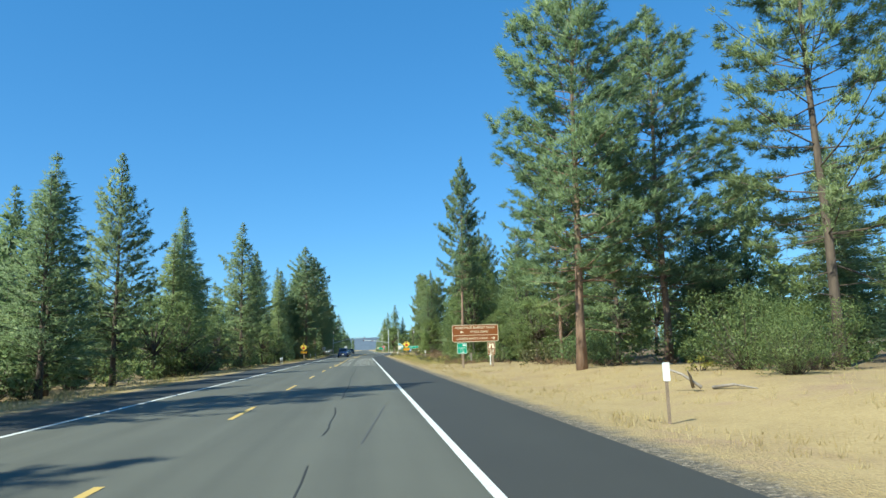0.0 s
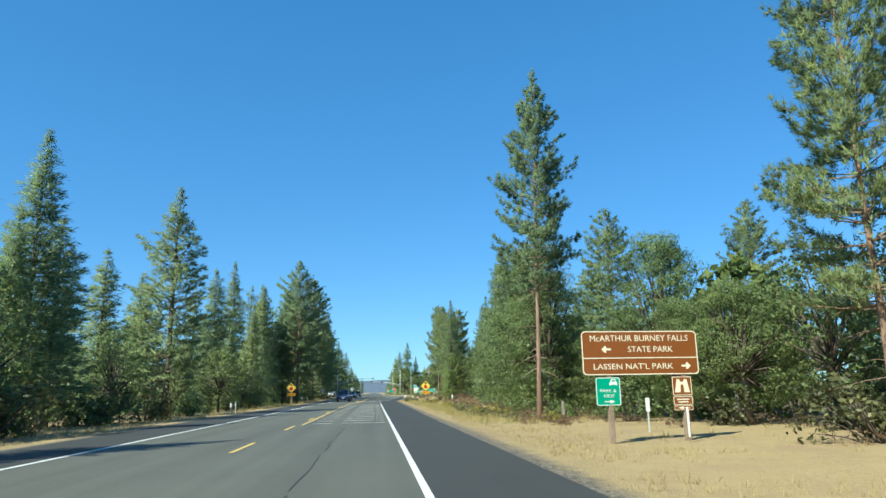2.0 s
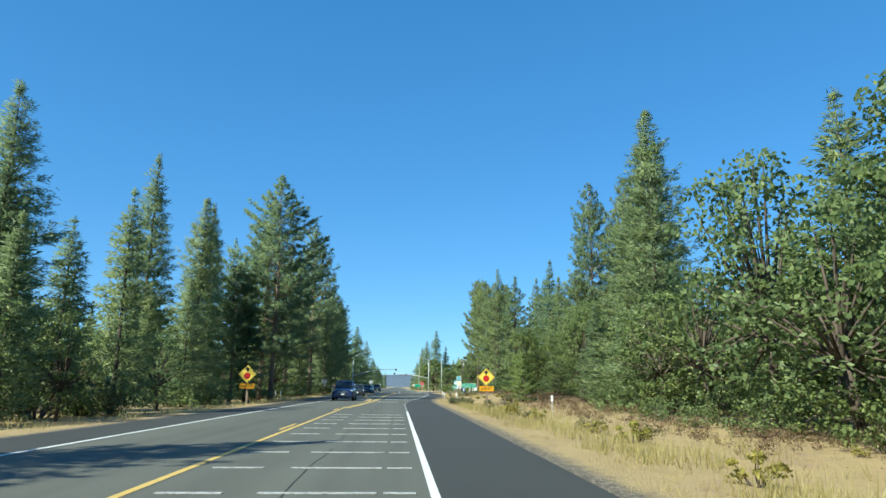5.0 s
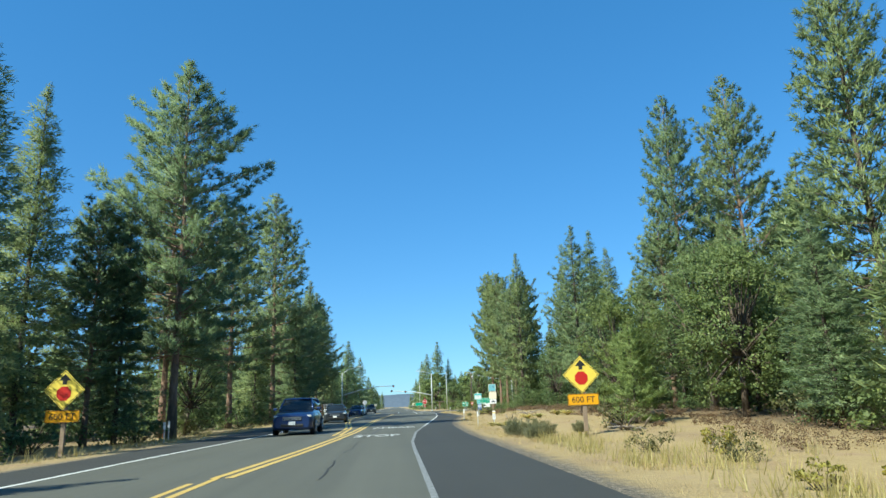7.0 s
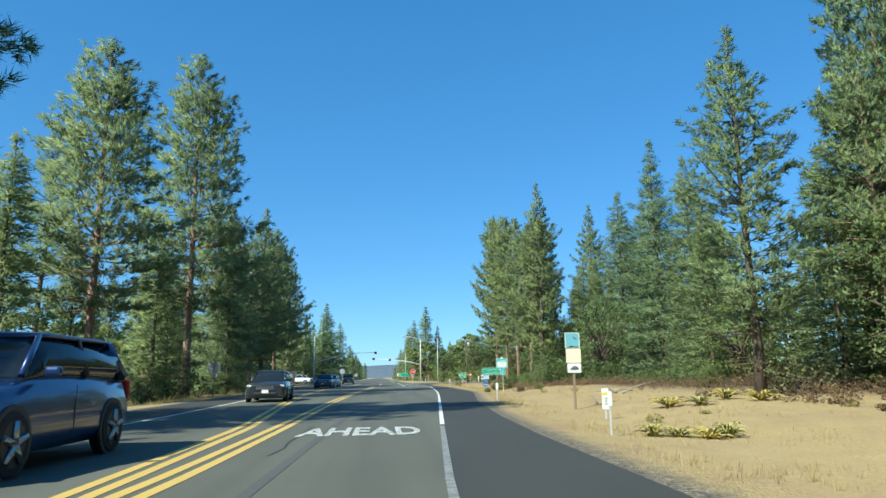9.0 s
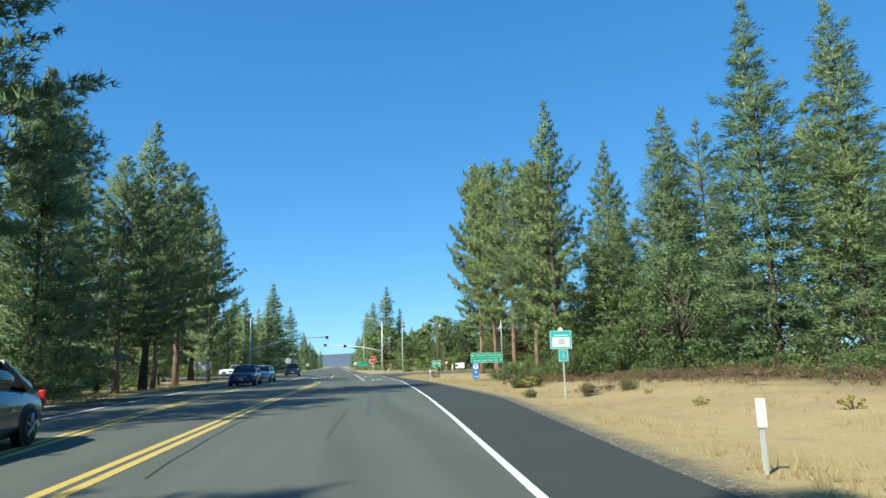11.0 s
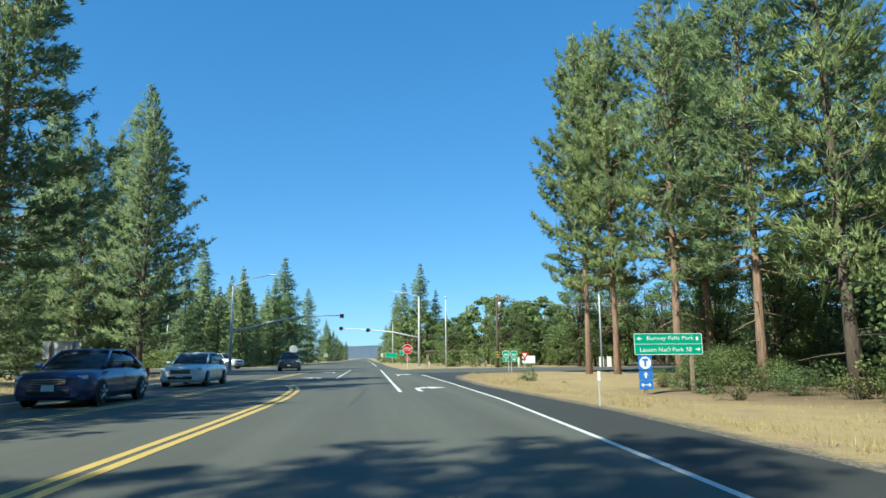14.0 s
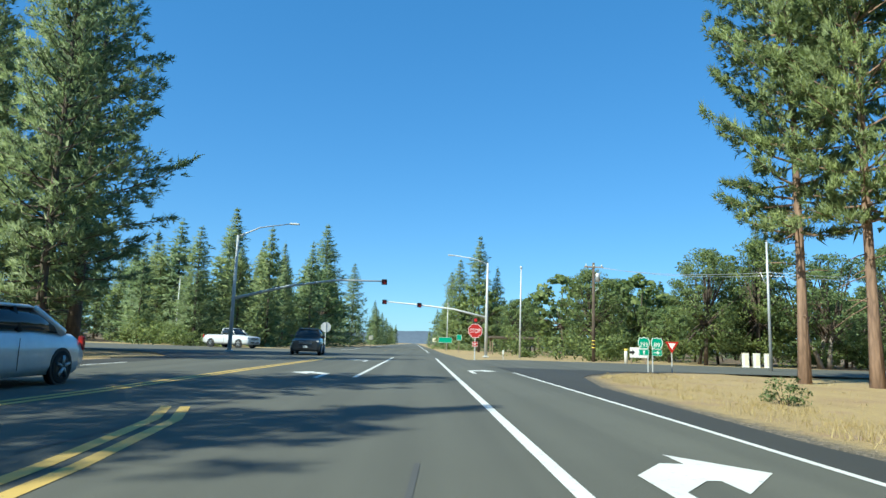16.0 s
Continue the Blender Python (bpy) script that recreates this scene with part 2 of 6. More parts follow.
M_DRY = foliage("dry_grass", (0.305, 0.215, 0.090), (0.493, 0.377, 0.161), (0.628, 0.493, 0.243), 0.3)
M_BARK_PINE = bark("ponderosa_bark", (0.065, 0.042, 0.032), (0.235, 0.145, 0.098), (0.400, 0.265, 0.185))
M_BARK_DARK = bark("dark_bark", (0.03, 0.024, 0.018), (0.085, 0.062, 0.045), (0.16, 0.12, 0.09))
M_BARK_PALE = bark("pale_bark", (0.10, 0.085, 0.07), (0.24, 0.20, 0.165), (0.38, 0.33, 0.28))
M_WOOD = worn("weathered_post", (0.16, 0.115, 0.08), (0.28, 0.21, 0.15), 3, 0.85, 0, 40, 0.5)
M_STEEL = worn("galvanised_steel", (0.42, 0.43, 0.42), (0.56, 0.57, 0.56), 3, 0.5, 0.15, 80, 0.05)
M_BROWN = plain("brown_sign", (0.203, 0.064, 0.013), 0.4)
M_GREEN = plain("green_sign", (0.010, 0.30, 0.185), 0.4)
M_BLUE = plain("blue_sign", (0.03, 0.165, 0.52), 0.4)
M_TEAL = plain("teal_panel", (0.055, 0.43, 0.455), 0.4)
M_SKYBLUE = plain("sky_blue_panel", (0.165, 0.413, 0.510), 0.4)
M_CREAM = plain("sign_cream", (0.730, 0.680, 0.520), 0.45)
M_WHITE = plain("sign_white", (0.720, 0.720, 0.702), 0.45)
M_YELLOW = plain("sign_yellow", (0.731, 0.561, 0.085), 0.4)
M_AMBER = plain("sign_amber", (0.714, 0.340, 0.009), 0.4)
M_RED = plain("sign_red", (0.450, 0.019, 0.015), 0.4)
M_BLACK = plain("sign_black", (0.02, 0.02, 0.02), 0.5)
M_DARK_SYMBOL = plain("grey_symbol", (0.10, 0.11, 0.15), 0.5)
M_BACK = worn("sign_back_aluminium", (0.42, 0.43, 0.44), (0.56, 0.57, 0.57), 2, 0.5, 0.6, 60, 0.03)
M_RUBBER = plain("tyre_rubber", (0.018, 0.018, 0.018), 0.85)
M_RIM = plain("alloy", (0.42, 0.43, 0.44), 0.3, 0.9)
M_GLASS = plain("dark_glass", (0.015, 0.02, 0.025), 0.06)
M_LAMP = plain("lamp_lens", (0.504, 0.518, 0.532), 0.12)
# woods coloured blue: the haze of distance is put into the base colour
M_HILL = worn("far_hill", (0.069, 0.095, 0.132), (0.090, 0.118, 0.155), 0.004, 1.0, 0, 0.05, 0)


def car_paint(name, col, metal=0.4):
    m, nt, b = material(name)
    n = noise_tex(nt, 5, 3)
    nt.links.new(ramp(nt, n, [(0.3, tuple(v * 0.9 for v in col)), (0.7, col)]), b.inputs["Base Color"])
    b.inputs["Roughness"].default_value, b.inputs["Metallic"].default_value = 0.32, metal
    b.inputs["Coat Weight"].default_value, b.inputs["Coat Roughness"].default_value = 0.8, 0.06
    return m


M_CAR_BLUE = car_paint("blue_paint", (0.013, 0.036, 0.125))
M_CAR_WHITE = car_paint("pearl_white_paint", (0.72, 0.73, 0.74), 0.1)
M_CAR_SILVER = car_paint("silver_paint", (0.60, 0.61, 0.62), 0.2)
M_CAR_DARK = car_paint("charcoal_paint", (0.035, 0.04, 0.045))

# ---- mesh helpers ----
def part(name, bm, mat, parent=None, label=""):
    me = bpy.data.meshes.new(name)
    bm.to_mesh(me)
    bm.free()
    me.materials.append(mat)
    ob = new(name, me)
    if parent:
        ob.parent = parent
    if label:
        ob["label"] = label
    return ob


def soup(name, verts, faces, mat, parent=None, smooth=False, normals=None):
    """One mesh of numpy triangles or quads."""
    me = bpy.data.meshes.new(name)
    n = faces.shape[1]
    me.vertices.add(len(verts))
    me.vertices.foreach_set("co", np.asarray(verts, np.float32).ravel())
    me.loops.add(faces.size)
    me.loops.foreach_set("vertex_index", np.asarray(faces, np.int32).ravel())
    me.polygons.add(len(faces))
    me.polygons.foreach_set("loop_start", np.arange(0, faces.size, n, dtype=np.int32))
    if smooth or normals is not None:
        me.polygons.foreach_set("use_smooth", np.ones(len(faces), bool))
    me.update(calc_edges=True)
    if normals is None:
        me.validate()
    else:
        me.normals_split_custom_set_from_vertices(normals.astype(np.float32))
    me.materials.append(mat)
    ob = new(name, me)
    if parent:
        ob.parent = parent
    return ob


def thing(name, x=0, y=0, z=0, rz=0, label="", category="", group=""):
    e = new(name)
    e.matrix_basis = pose(x, y, z, 0, 0, rz)
    return tagged(e, label, category, group)


def bm_box(sx, sy, sz, at=(0, 0, 0), bevel=0.0, bm=None):
    """A box of that size whose middle is at that place, its edges bevelled."""
    b2 = bmesh.new()
    bmesh.ops.create_cube(b2, size=1, matrix=Matrix.Translation(at) @ Matrix.Diagonal((sx, sy, sz, 1)))
    if bevel:
        bmesh.ops.bevel(b2, geom=b2.edges[:], offset=bevel, segments=2, affect="EDGES", profile=0.6)
    if bm is None:
        return b2
    tmp = bpy.data.meshes.new("t")
    b2.to_mesh(tmp)
    b2.free()
    bm.from_mesh(tmp)
    bpy.data.meshes.remove(tmp)
    return bm


def bm_tube(points, radii, sides=10, bm=None, cap=True):
    """A round tapered tube along points."""
    bm = bm or bmesh.new()
    rings = []
    pts = [Vector(p) for p in points]
    for i, (p, r) in enumerate(zip(pts, radii)):
        d = (pts[min(i + 1, len(pts) - 1)] - pts[max(i - 1, 0)]).normalized()
        u = d.orthogonal().normalized() if abs(d.z) < 0.9 else Vector((1, 0, 0))
        u = (u - d * u.dot(d)).normalized()
        w = d.cross(u)
        rings.append([bm.verts.new(p + (u * math.cos(a) + w * math.sin(a)) * r) for a in [2 * math.pi * k / sides for k in range(sides)]])
    for a, b in zip(rings, rings[1:]):
        for k in range(sides):
            f = bm.faces.new((a[k], a[(k + 1) % sides], b[(k + 1) % sides], b[k]))
            f.smooth = True
    if cap:
        bm.faces.new(rings[0][::-1])
        bm.faces.new(rings[-1])
    return bm


def bm_plate(outline, thick, y=0.0):
    """A flat plate in the xz plane, its front at y, facing -y."""
    bm = bmesh.new()
    f = bm.faces.new([bm.verts.new((x, y, z)) for x, z in outline])
    bm.normal_update()
    if f.normal.y > 0:
        f.normal_flip()
    r = bmesh.ops.extrude_face_region(bm, geom=[f])
    bmesh.ops.translate(bm, vec=(0, thick, 0), verts=[v for v in r["geom"] if isinstance(v, bmesh.types.BMVert)])
    bmesh.ops.recalc_face_normals(bm, faces=bm.faces[:])
    return bm


def rounded(w, h, r, cx=0.0, cz=0.0, n=5):
    pts = []
    for qx, qz, a0 in ((1, 1, 0), (-1, 1, 90), (-1, -1, 180), (1, -1, 270)):
        for k in range(n + 1):
            a = radians(a0 + 90 * k / n)
            pts.append((cx + qx * (w / 2 - r) + r * math.cos(a), cz + qz * (h / 2 - r) + r * math.sin(a)))
    return pts


def ring_plate(outer, inner, thick, y):
    """A border between two outlines of equal count."""
    bm = bmesh.new()
    o = [bm.verts.new((x, y, z)) for x, z in outer]
    i = [bm.verts.new((x, y, z)) for x, z in inner]
    n = len(o)
    for k in range(n):
        bm.faces.new((o[k], o[(k + 1) % n], i[(k + 1) % n], i[k]))
    r = bmesh.ops.extrude_face_region(bm, geom=bm.faces[:])
    bmesh.ops.translate(bm, vec=(0, thick, 0), verts=[v for v in r["geom"] if isinstance(v, bmesh.types.BMVert)])
    bmesh.ops.recalc_face_normals(bm, faces=bm.faces[:])
    return bm


def lettering(name, text, width, height, mat, parent, at, flat=False, depth=0.004):
    """Words in the built-in font, stretched to width x height, centred at a place; upright facing -y, or flat on the road."""
    def glyphs(words):
        cu = bpy.data.curves.new(name, "FONT")
        cu.body, cu.extrude = words, depth / 2
        cu.resolution_u = 3
        cu.offset = 0.028 if flat else 0.0
        tmp = new(name, cu)
        me = bpy.data.meshes.new_from_object(tmp.evaluated_get(bpy.context.evaluated_depsgraph_get()))
        bpy.data.objects.remove(tmp)
        co = np.empty(len(me.vertices) * 3, np.float32)
        me.vertices.foreach_get("co", co)
        return me, co.reshape(-1, 3)

    whole, co = glyphs(text)
    lo, hi = co.min(0), co.max(0)
    bpy.data.meshes.remove(whole)
    words = text.split()
    for k, word in enumerate(words):
        me, co = glyphs(word)
        upto, cu_co = glyphs(" ".join(words[:k + 1]))
        bpy.data.meshes.remove(upto)
        co[:, 0] += cu_co[:, 0].max() - co[:, 0].max()
        xy = (co[:, :2] - (lo[:2] + hi[:2]) / 2) / (hi[:2] - lo[:2]) * (width, height)
        out = np.column_stack((xy[:, 0], xy[:, 1], co[:, 2])) if flat else np.column_stack((xy[:, 0], -co[:, 2], xy[:, 1]))
        out += np.asarray(at, np.float32)
        me.vertices.foreach_set("co", out.astype(np.float32).ravel())
        me.materials.clear()
        me.materials.append(mat)
        me.update()
        ob = new(name, me)
        ob.parent = parent
    return ob


def arrow_outline(length, height, cx, cz, sign):
    """An arrow pointing to +x (sign 1) or -x (-1)."""
    s, l, h = sign, length / 2, height / 2
    p = [(-l, 0.3 * h), (0.0, 0.3 * h), (-0.05 * l, h), (0.25 * l, h), (l, 0.0), (0.25 * l, -h), (-0.05 * l, -h), (0.0, -0.3 * h), (-l, -0.3 * h)]
    return [(cx + s * x, cz + z) for x, z in p]

# ---- ground and road ----
def along(table, y):
    return float(np.interp(y, [p[0] for p in table], [p[1] for p in table]))


EDGE_R = [(-60, 0.0), (110, 0.0), (114, 0.03), (122, 0.37), (129.7, 1.0), (138, 1.7), (154, 3.04), (162.5, 3.68), (171.6, 4.25), (180, 4.7), (188, 5.08), (200, 5.2), (216, 5.2)]
PAVE_R = [(-60, 2.15), (60, 2.05), (90, 2.25), (118, 2.3), (128, 2.6), (134, 2.95), (145, 3.95), (161, 6.0), (184, 6.6), (198, 6.0), (208, 6.4), (215, 7.6), (220, 10.5), (223, 16.0), (224, 24.0)]
EDGE_L = [(-60, -7.25), (90, -7.2), (110, -7.0), (125, -6.55), (136, -6.5), (150, -7.0), (165, -7.7), (182, -8.2), (200, -8.7), (214, -8.9)]
PAVE_L = [(-60, -9.6), (60, -9.5), (90, -9.2), (120, -8.7), (135, -9.0), (160, -9.8), (190, -10.6), (205, -11.0), (216, -10.8), (224, -11.0), (230, -14.0), (234, -26.0)]


RISE_R = [(-20, 0.5), (24, 0.5), (40, 0.12), (60, 0.0), (100, 0.08), (115, 0.2), (140, 0.42), (165, 0.42), (182, 0.1), (192, -0.15), (200, -0.15), (210, 0.0), (216, 0.0)]


def ground_height(x, y):
    """Level beside the road, then gentle swells."""
    off = max(x - along(PAVE_R, y) - 1.5, along(PAVE_L, y) - 1.5 - x, 0.0)
    k = min(off / 12.0, 1.0)
    n = noise.noise(Vector((x * 0.05, y * 0.05, 3.0))) * 0.5 + noise.noise(Vector((x * 0.2, y * 0.2, 7.0))) * 0.12
    up = min(max((off - 0.8) / 3.6, 0.0), 1.0) if x > 0 else 0.0
    return -0.035 - 0.20 * min(off / 3.0, 1.0) * (1 - 0.6 * k) + n * k * 0.7 + along(RISE_R, y) * up * up * (3 - 2 * up)


def build_ground():
    xs = sorted(set(list(np.arange(-60, 60.1, 1.5)) + [-4500, -2500, -1200, -600, -300, -180, -120, -85, 85, 120, 180, 300, 600, 1200, 2500, 4500]))
    ys = sorted(set(list(np.arange(-60, 300.1, 2.5)) + [-4500, -1500, -500, -200, -100, 330, 370, 420, 480, 560, 700, 1000, 1600, 2600, 4500]))
    v = []
    for y in ys:
        for x in xs:
            near = abs(x) < 61 and -61 < y < 226
            v.append((x, y, ground_height(x, y) if near else -0.08))
    nx = len(xs)
    f = [(j * nx + i, j * nx + i + 1, (j + 1) * nx + i + 1, (j + 1) * nx + i) for j in range(len(ys) - 1) for i in range(nx - 1)]
    ob = soup("ground", np.array(v), np.array(f), M_GROUND, smooth=True)
    tagged(ob, "dry golden grass verge turning to needle litter under pines", "ground", kind="structure")


def strip(name, left, right, y0, y1, z, mat, step=2.0, parent=None):
    ys = np.arange(y0, y1 + step * 0.5, step)
    v = []
    for y in ys:
        v += [(along(left, y), y, z), (along(right, y), y, z)]
    n = len(ys)
    f = [(2 * k, 2 * k + 1, 2 * k + 3, 2 * k + 2) for k in range(n - 1)]
    return soup(name, np.array(v), np.array(f), mat, parent)


def slab(name, outline, z, mat, parent=None):
    bm = bmesh.new()
    f = bm.faces.new([bm.verts.new((x, y, z)) for x, y in outline])
    bm.normal_update()
    if f.normal.z < 0:
        f.normal_flip()
    bmesh.ops.triangulate(bm, faces=bm.faces[:])
    return part(name, bm, mat, parent)


def line(name, table, offset, width, y0, y1, mat, parent, z=0.005, step=1.5):
    a = [(y, x + offset - width / 2) for y, x in table]
    b = [(y, x + offset + width / 2) for y, x in table]
    return strip(name, a, b, y0, y1, z, mat, min(step, (y1 - y0)), parent)


def patch(name, x0, x1, y0, y1, mat, parent, z=0.005):
    return slab(name, [(x0, y0), (x1, y0), (x1, y1), (x0, y1)], z, mat, parent)


build_ground()
road = strip("road", EDGE_L, EDGE_R, -60, 232, 0.0, M_LANE)
tagged(road, "worn grey asphalt two-lane highway with painted lines", "road", kind="structure")
sh_r = strip("road_shoulder", [(y, x + 0.03) for y, x in EDGE_R], PAVE_R, -60, 222, -0.003, M_SHOULDER)
tagged(sh_r, "dark newer asphalt shoulder beside the highway", "road", kind="structure")
sh_l = strip("road_shoulder", PAVE_L, EDGE_L, -60, 232, -0.003, M_SHOULDER)
tagged(sh_l, "dark asphalt shoulder of the opposite lane", "road", kind="structure")
cross = slab("road_crossing", [(-120, 238), (-26, 236), (-14, 232), (5.2, 231.5), (5.3, 216), (9, 219), (14, 222.6), (24, 224), (120, 228), (120, 242), (24, 241), (9, 240.8), (5.0, 236.5), (4.6, 262), (-11.5, 263), (-15, 260), (-26, 259), (-120, 260)], -0.006, M_LANE)
tagged(cross, "grey asphalt side road crossing the highway", "road", kind="structure")
far_road = slab("road_beyond", [(-12, 262), (4.6, 262), (4.8, 700), (4.8, 2600), (-9.5, 2600), (-9.5, 700), (-10, 300)], -0.009, M_LANE)
tagged(far_road, "grey highway running straight on beyond the junction", "road", kind="structure")
GRAVEL_R = [(y, along(PAVE_R, y) + 1.15 + 0.25 * noise.noise(Vector((0.3, y * 0.25, 0)))) for y in np.arange(-60, 222, 0.5)]
GRAVEL_L = [(y, along(PAVE_L, y) - 1.0 + 0.25 * noise.noise(Vector((5.3, y * 0.25, 0)))) for y in np.arange(-60, 222, 0.5)]
for nm, a, b in (("gravel_edge", PAVE_R, GRAVEL_R), ("gravel_edge", GRAVEL_L, PAVE_L)):
    g = strip(nm, a, b, -60, 221, -0.02, M_GRAVEL, 0.5)
    rim = g.data.attributes.new("rim", "FLOAT", "POINT")
    rim.data.foreach_set("value", np.tile((0.0, 1.0) if a is PAVE_R else (1.0, 0.0), len(g.data.vertices) // 2).astype(np.float32))
    tagged(g, "loose pale gravel along the asphalt edge", "gravel", kind="structure")

# painted lines, all lying on the road
line("edge_line", EDGE_R, 0.0, 0.11, -60, 99, M_WHITE_LINE, road)
line("edge_line", EDGE_R, 0.0, 0.095, 99, 131, M_FADED_LINE, road)
line("edge_line", EDGE_R, 0.0, 0.105, 131, 165, M_WHITE_LINE, road)
line("edge_line", EDGE_R, 0.0, 0.10, 165, 216, M_WHITE_LINE, road)
line("edge_line", EDGE_L, 0.0, 0.13, -60, 214, M_WHITE_LINE, road)
CENTRE = [(-60, -3.68), (100, -3.72), (112, -3.8)]
for y0 in (-16.0, -6.6, 2.8, 12.2, 21.8, 31.2, 40.5, 49.3, 57.7, 69.8, 84.5, 100.3):
    line("yellow_dash", CENTRE, -0.06, 0.11, y0, y0 + 3.5, M_YELLOW_LINE, road)
line("yellow_line", CENTRE, 0.17, 0.12, 53, 104, M_YELLOW_LINE, road)
MED_R = [(104, -3.5), (110, -3.1), (114, -2.9), (124, -2.5), (131, -2.42), (145, -2.4), (159, -2.15), (168, -1.9), (176, -1.6), (183, -1.3), (190, -1.05), (195, -1.2), (198.5, -1.6), (200, -2.0)]
MED_L = [(121, -3.04), (124, -3.08), (131, -3.2), (145, -4.3), (160, -5.2), (170, -5.45), (180, -5.45), (188, -4.9), (196, -4.5), (202, -4.15), (212, -4.0), (231, -3.5)]
for tab, y0, y1 in ((MED_R, 104, 199.5), (MED_L, 121, 231)):
    for off in (-0.13, 0.13):
        line("yellow_line", tab, off, 0.15, y0, y1, M_YELLOW_LINE, road)
line("lane_line", [(193, 2.55), (238, 2.85)], 0, 0.135, 193, 236, M_WHITE_LINE, road)
line("lane_line", [(209, -0.3), (237, -0.08)], 0, 0.13, 209, 236, M_WHITE_LINE, road)
for k in range(14):
    line("lane_dash", [(270, -2.2), (900, -2.2)], 0, 0.14, 270 + k * 14.6, 273.7 + k * 14.6, M_YELLOW_LINE, road)
for x in (-6.9, 2.9):
    line("edge_line", [(264, x), (900, x)], 0, 0.15, 264, 900, M_WHITE_LINE, road, step=20)
for k in range(18):      # raised rumble bars in three pieces
    y = 53.8 + 2.42 * k
    for x0, x1 in ((-3.2, -2.45), (-2.05, -0.68), (-0.6, -0.22)):
        part("rumble_bar", bm_box(x1 - x0, 0.085, 0.012, ((x0 + x1) / 2, y, 0.009)), M_RUMBLE, road)
lettering("road_word", "STOP", 1.8, 1.95, M_WORN_WORD, road, (-1.26, 119.45, 0.007), flat=True)
lettering("road_word", "AHEAD", 2.35, 1.95, M_WORN_WORD, road, (-0.65, 129.5, 0.007), flat=True)


def turn_arrow(x, y, side):
    o = [(0.0, 0.0), (0.16, 0.0), (0.16, 1.9), (0.5, 2.35), (0.62, 2.35), (0.62, 1.9), (1.25, 2.75), (0.62, 3.6), (0.62, 3.1), (0.4, 3.1), (0.0, 2.5)]
    return slab("turn_arrow", [(x + side * px, y + py) for px, py in o], 0.006, M_WHITE_LINE, road)


turn_arrow(3.2, 193.2, 1)
turn_arrow(3.45, 214.0, 1)
turn_arrow(-1.2, 208.3, -1)
turn_arrow(-1.1, 224.0, -1)
# skid marks and tar
for x, y0, y1, w in ((-1.6, 121, 140, 0.14), (1.1, 155, 164, 0.09), (1.75, 157, 166, 0.12), (-1.2, 8, 14, 0.03), (0.2, 150, 158, 0.07), (-1.9, 196, 204, 0.06), (0.9, 186, 196, 0.05)):
    slab("skid_mark", [(x, y0), (x + w, y0), (x + w + 0.5, y1), (x + 0.5, y1)], 0.004, M_TYRE_MARK, road)

# the sealed joint between two passes of the paver, open in places
joint = np.random.default_rng(12)
y0 = -20.0
while y0 < 158:
    long = joint.uniform(2.5, 9.0)
    drift = [(y0 + long * q, -1.76 + 0.035 * joint.normal()) for q in np.linspace(0, 1, 7)]
    line("crack_seal", drift, 0.0, joint.uniform(0.018, 0.04), y0, y0 + long, M_TAR, road, 0.004, 0.5)
    y0 += long + joint.uniform(0.2, 4.0)
# far hill behind the end of the road
hv, hf = [], []
for k in range(121):
    x = -3600 + 60 * k
    r = 22 + 52 * math.exp(-((x - 60) / 520) ** 2) + 26 * noise.noise(Vector((x * 0.0016, 2.0, 0))) + 5 * noise.noise(Vector((x * 0.012, 5.0, 0)))
    hv += [(x, 3900, -1), (x, 4100, max(r, 6)), (x, 4400, max(r, 6) * 0.6)]
for k in range(120):
    a, b = 3 * k, 3 * k + 3
    hf += [(a, b, b + 1, a + 1), (a + 1, b + 1, b + 2, a + 2)]
hill = soup("hill_backdrop", np.array(hv), np.array(hf), M_HILL, smooth=True)
tagged(hill, "hazy blue wooded hill at the end of the road", "hill", kind="structure")

# ---- trees ----
def unit(v):
    return v / (np.linalg.norm(v, axis=-1, keepdims=True) + 1e-9)


def facing(v, f, normals):
    """Turns each face so that its front looks the way of its shading normal."""
    p = v[f]
    flip = np.einsum("ij,ij->i", np.cross(p[:, 1] - p[:, 0], p[:, 2] - p[:, 0]), normals[f[:, 0]]) < 0
    f[flip] = f[flip][:, ::-1]
    return f


def tufts(rng, centres, dirs, count, length, width, spread, scatter=0.36, out=None, sizes=None):
    """Bursts of narrow blades: count blades from each centre, leaning along dirs. out: the way out of the crown at each centre, which rounds the shading of the burst."""
    n = len(centres)
    c = np.repeat(centres, count, 0)
    d0 = np.repeat(dirs, count, 0)
    d = unit(d0 + rng.normal(0, spread, (n * count, 3)))
    s = unit(np.cross(d, rng.normal(0, 1, (n * count, 3))))
    size = np.repeat(np.ones(n) if sizes is None else sizes, count)[:, None]
    ln = length * size * rng.uniform(0.6, 1.25, (n * count, 1))
    w = width * size * rng.uniform(0.7, 1.3, (n * count, 1)) / 2
    base = c + rng.normal(0, length * scatter, (n * count, 3)) * size * (1, 1, 0.6)
    v = np.stack((base - s * w, base + s * w, base + d * ln), 1).reshape(-1, 3)
    f = np.arange(len(v)).reshape(-1, 3)
    if out is None:
        return v, f
    nm = unit(unit(base + d * ln * 0.6 - c) * 0.75 + np.repeat(out, count, 0) * 0.65 + rng.normal(0, 0.16, (n * count, 3)))
    nm = np.repeat(nm, 3, 0)
    return v, facing(v, f, nm), nm


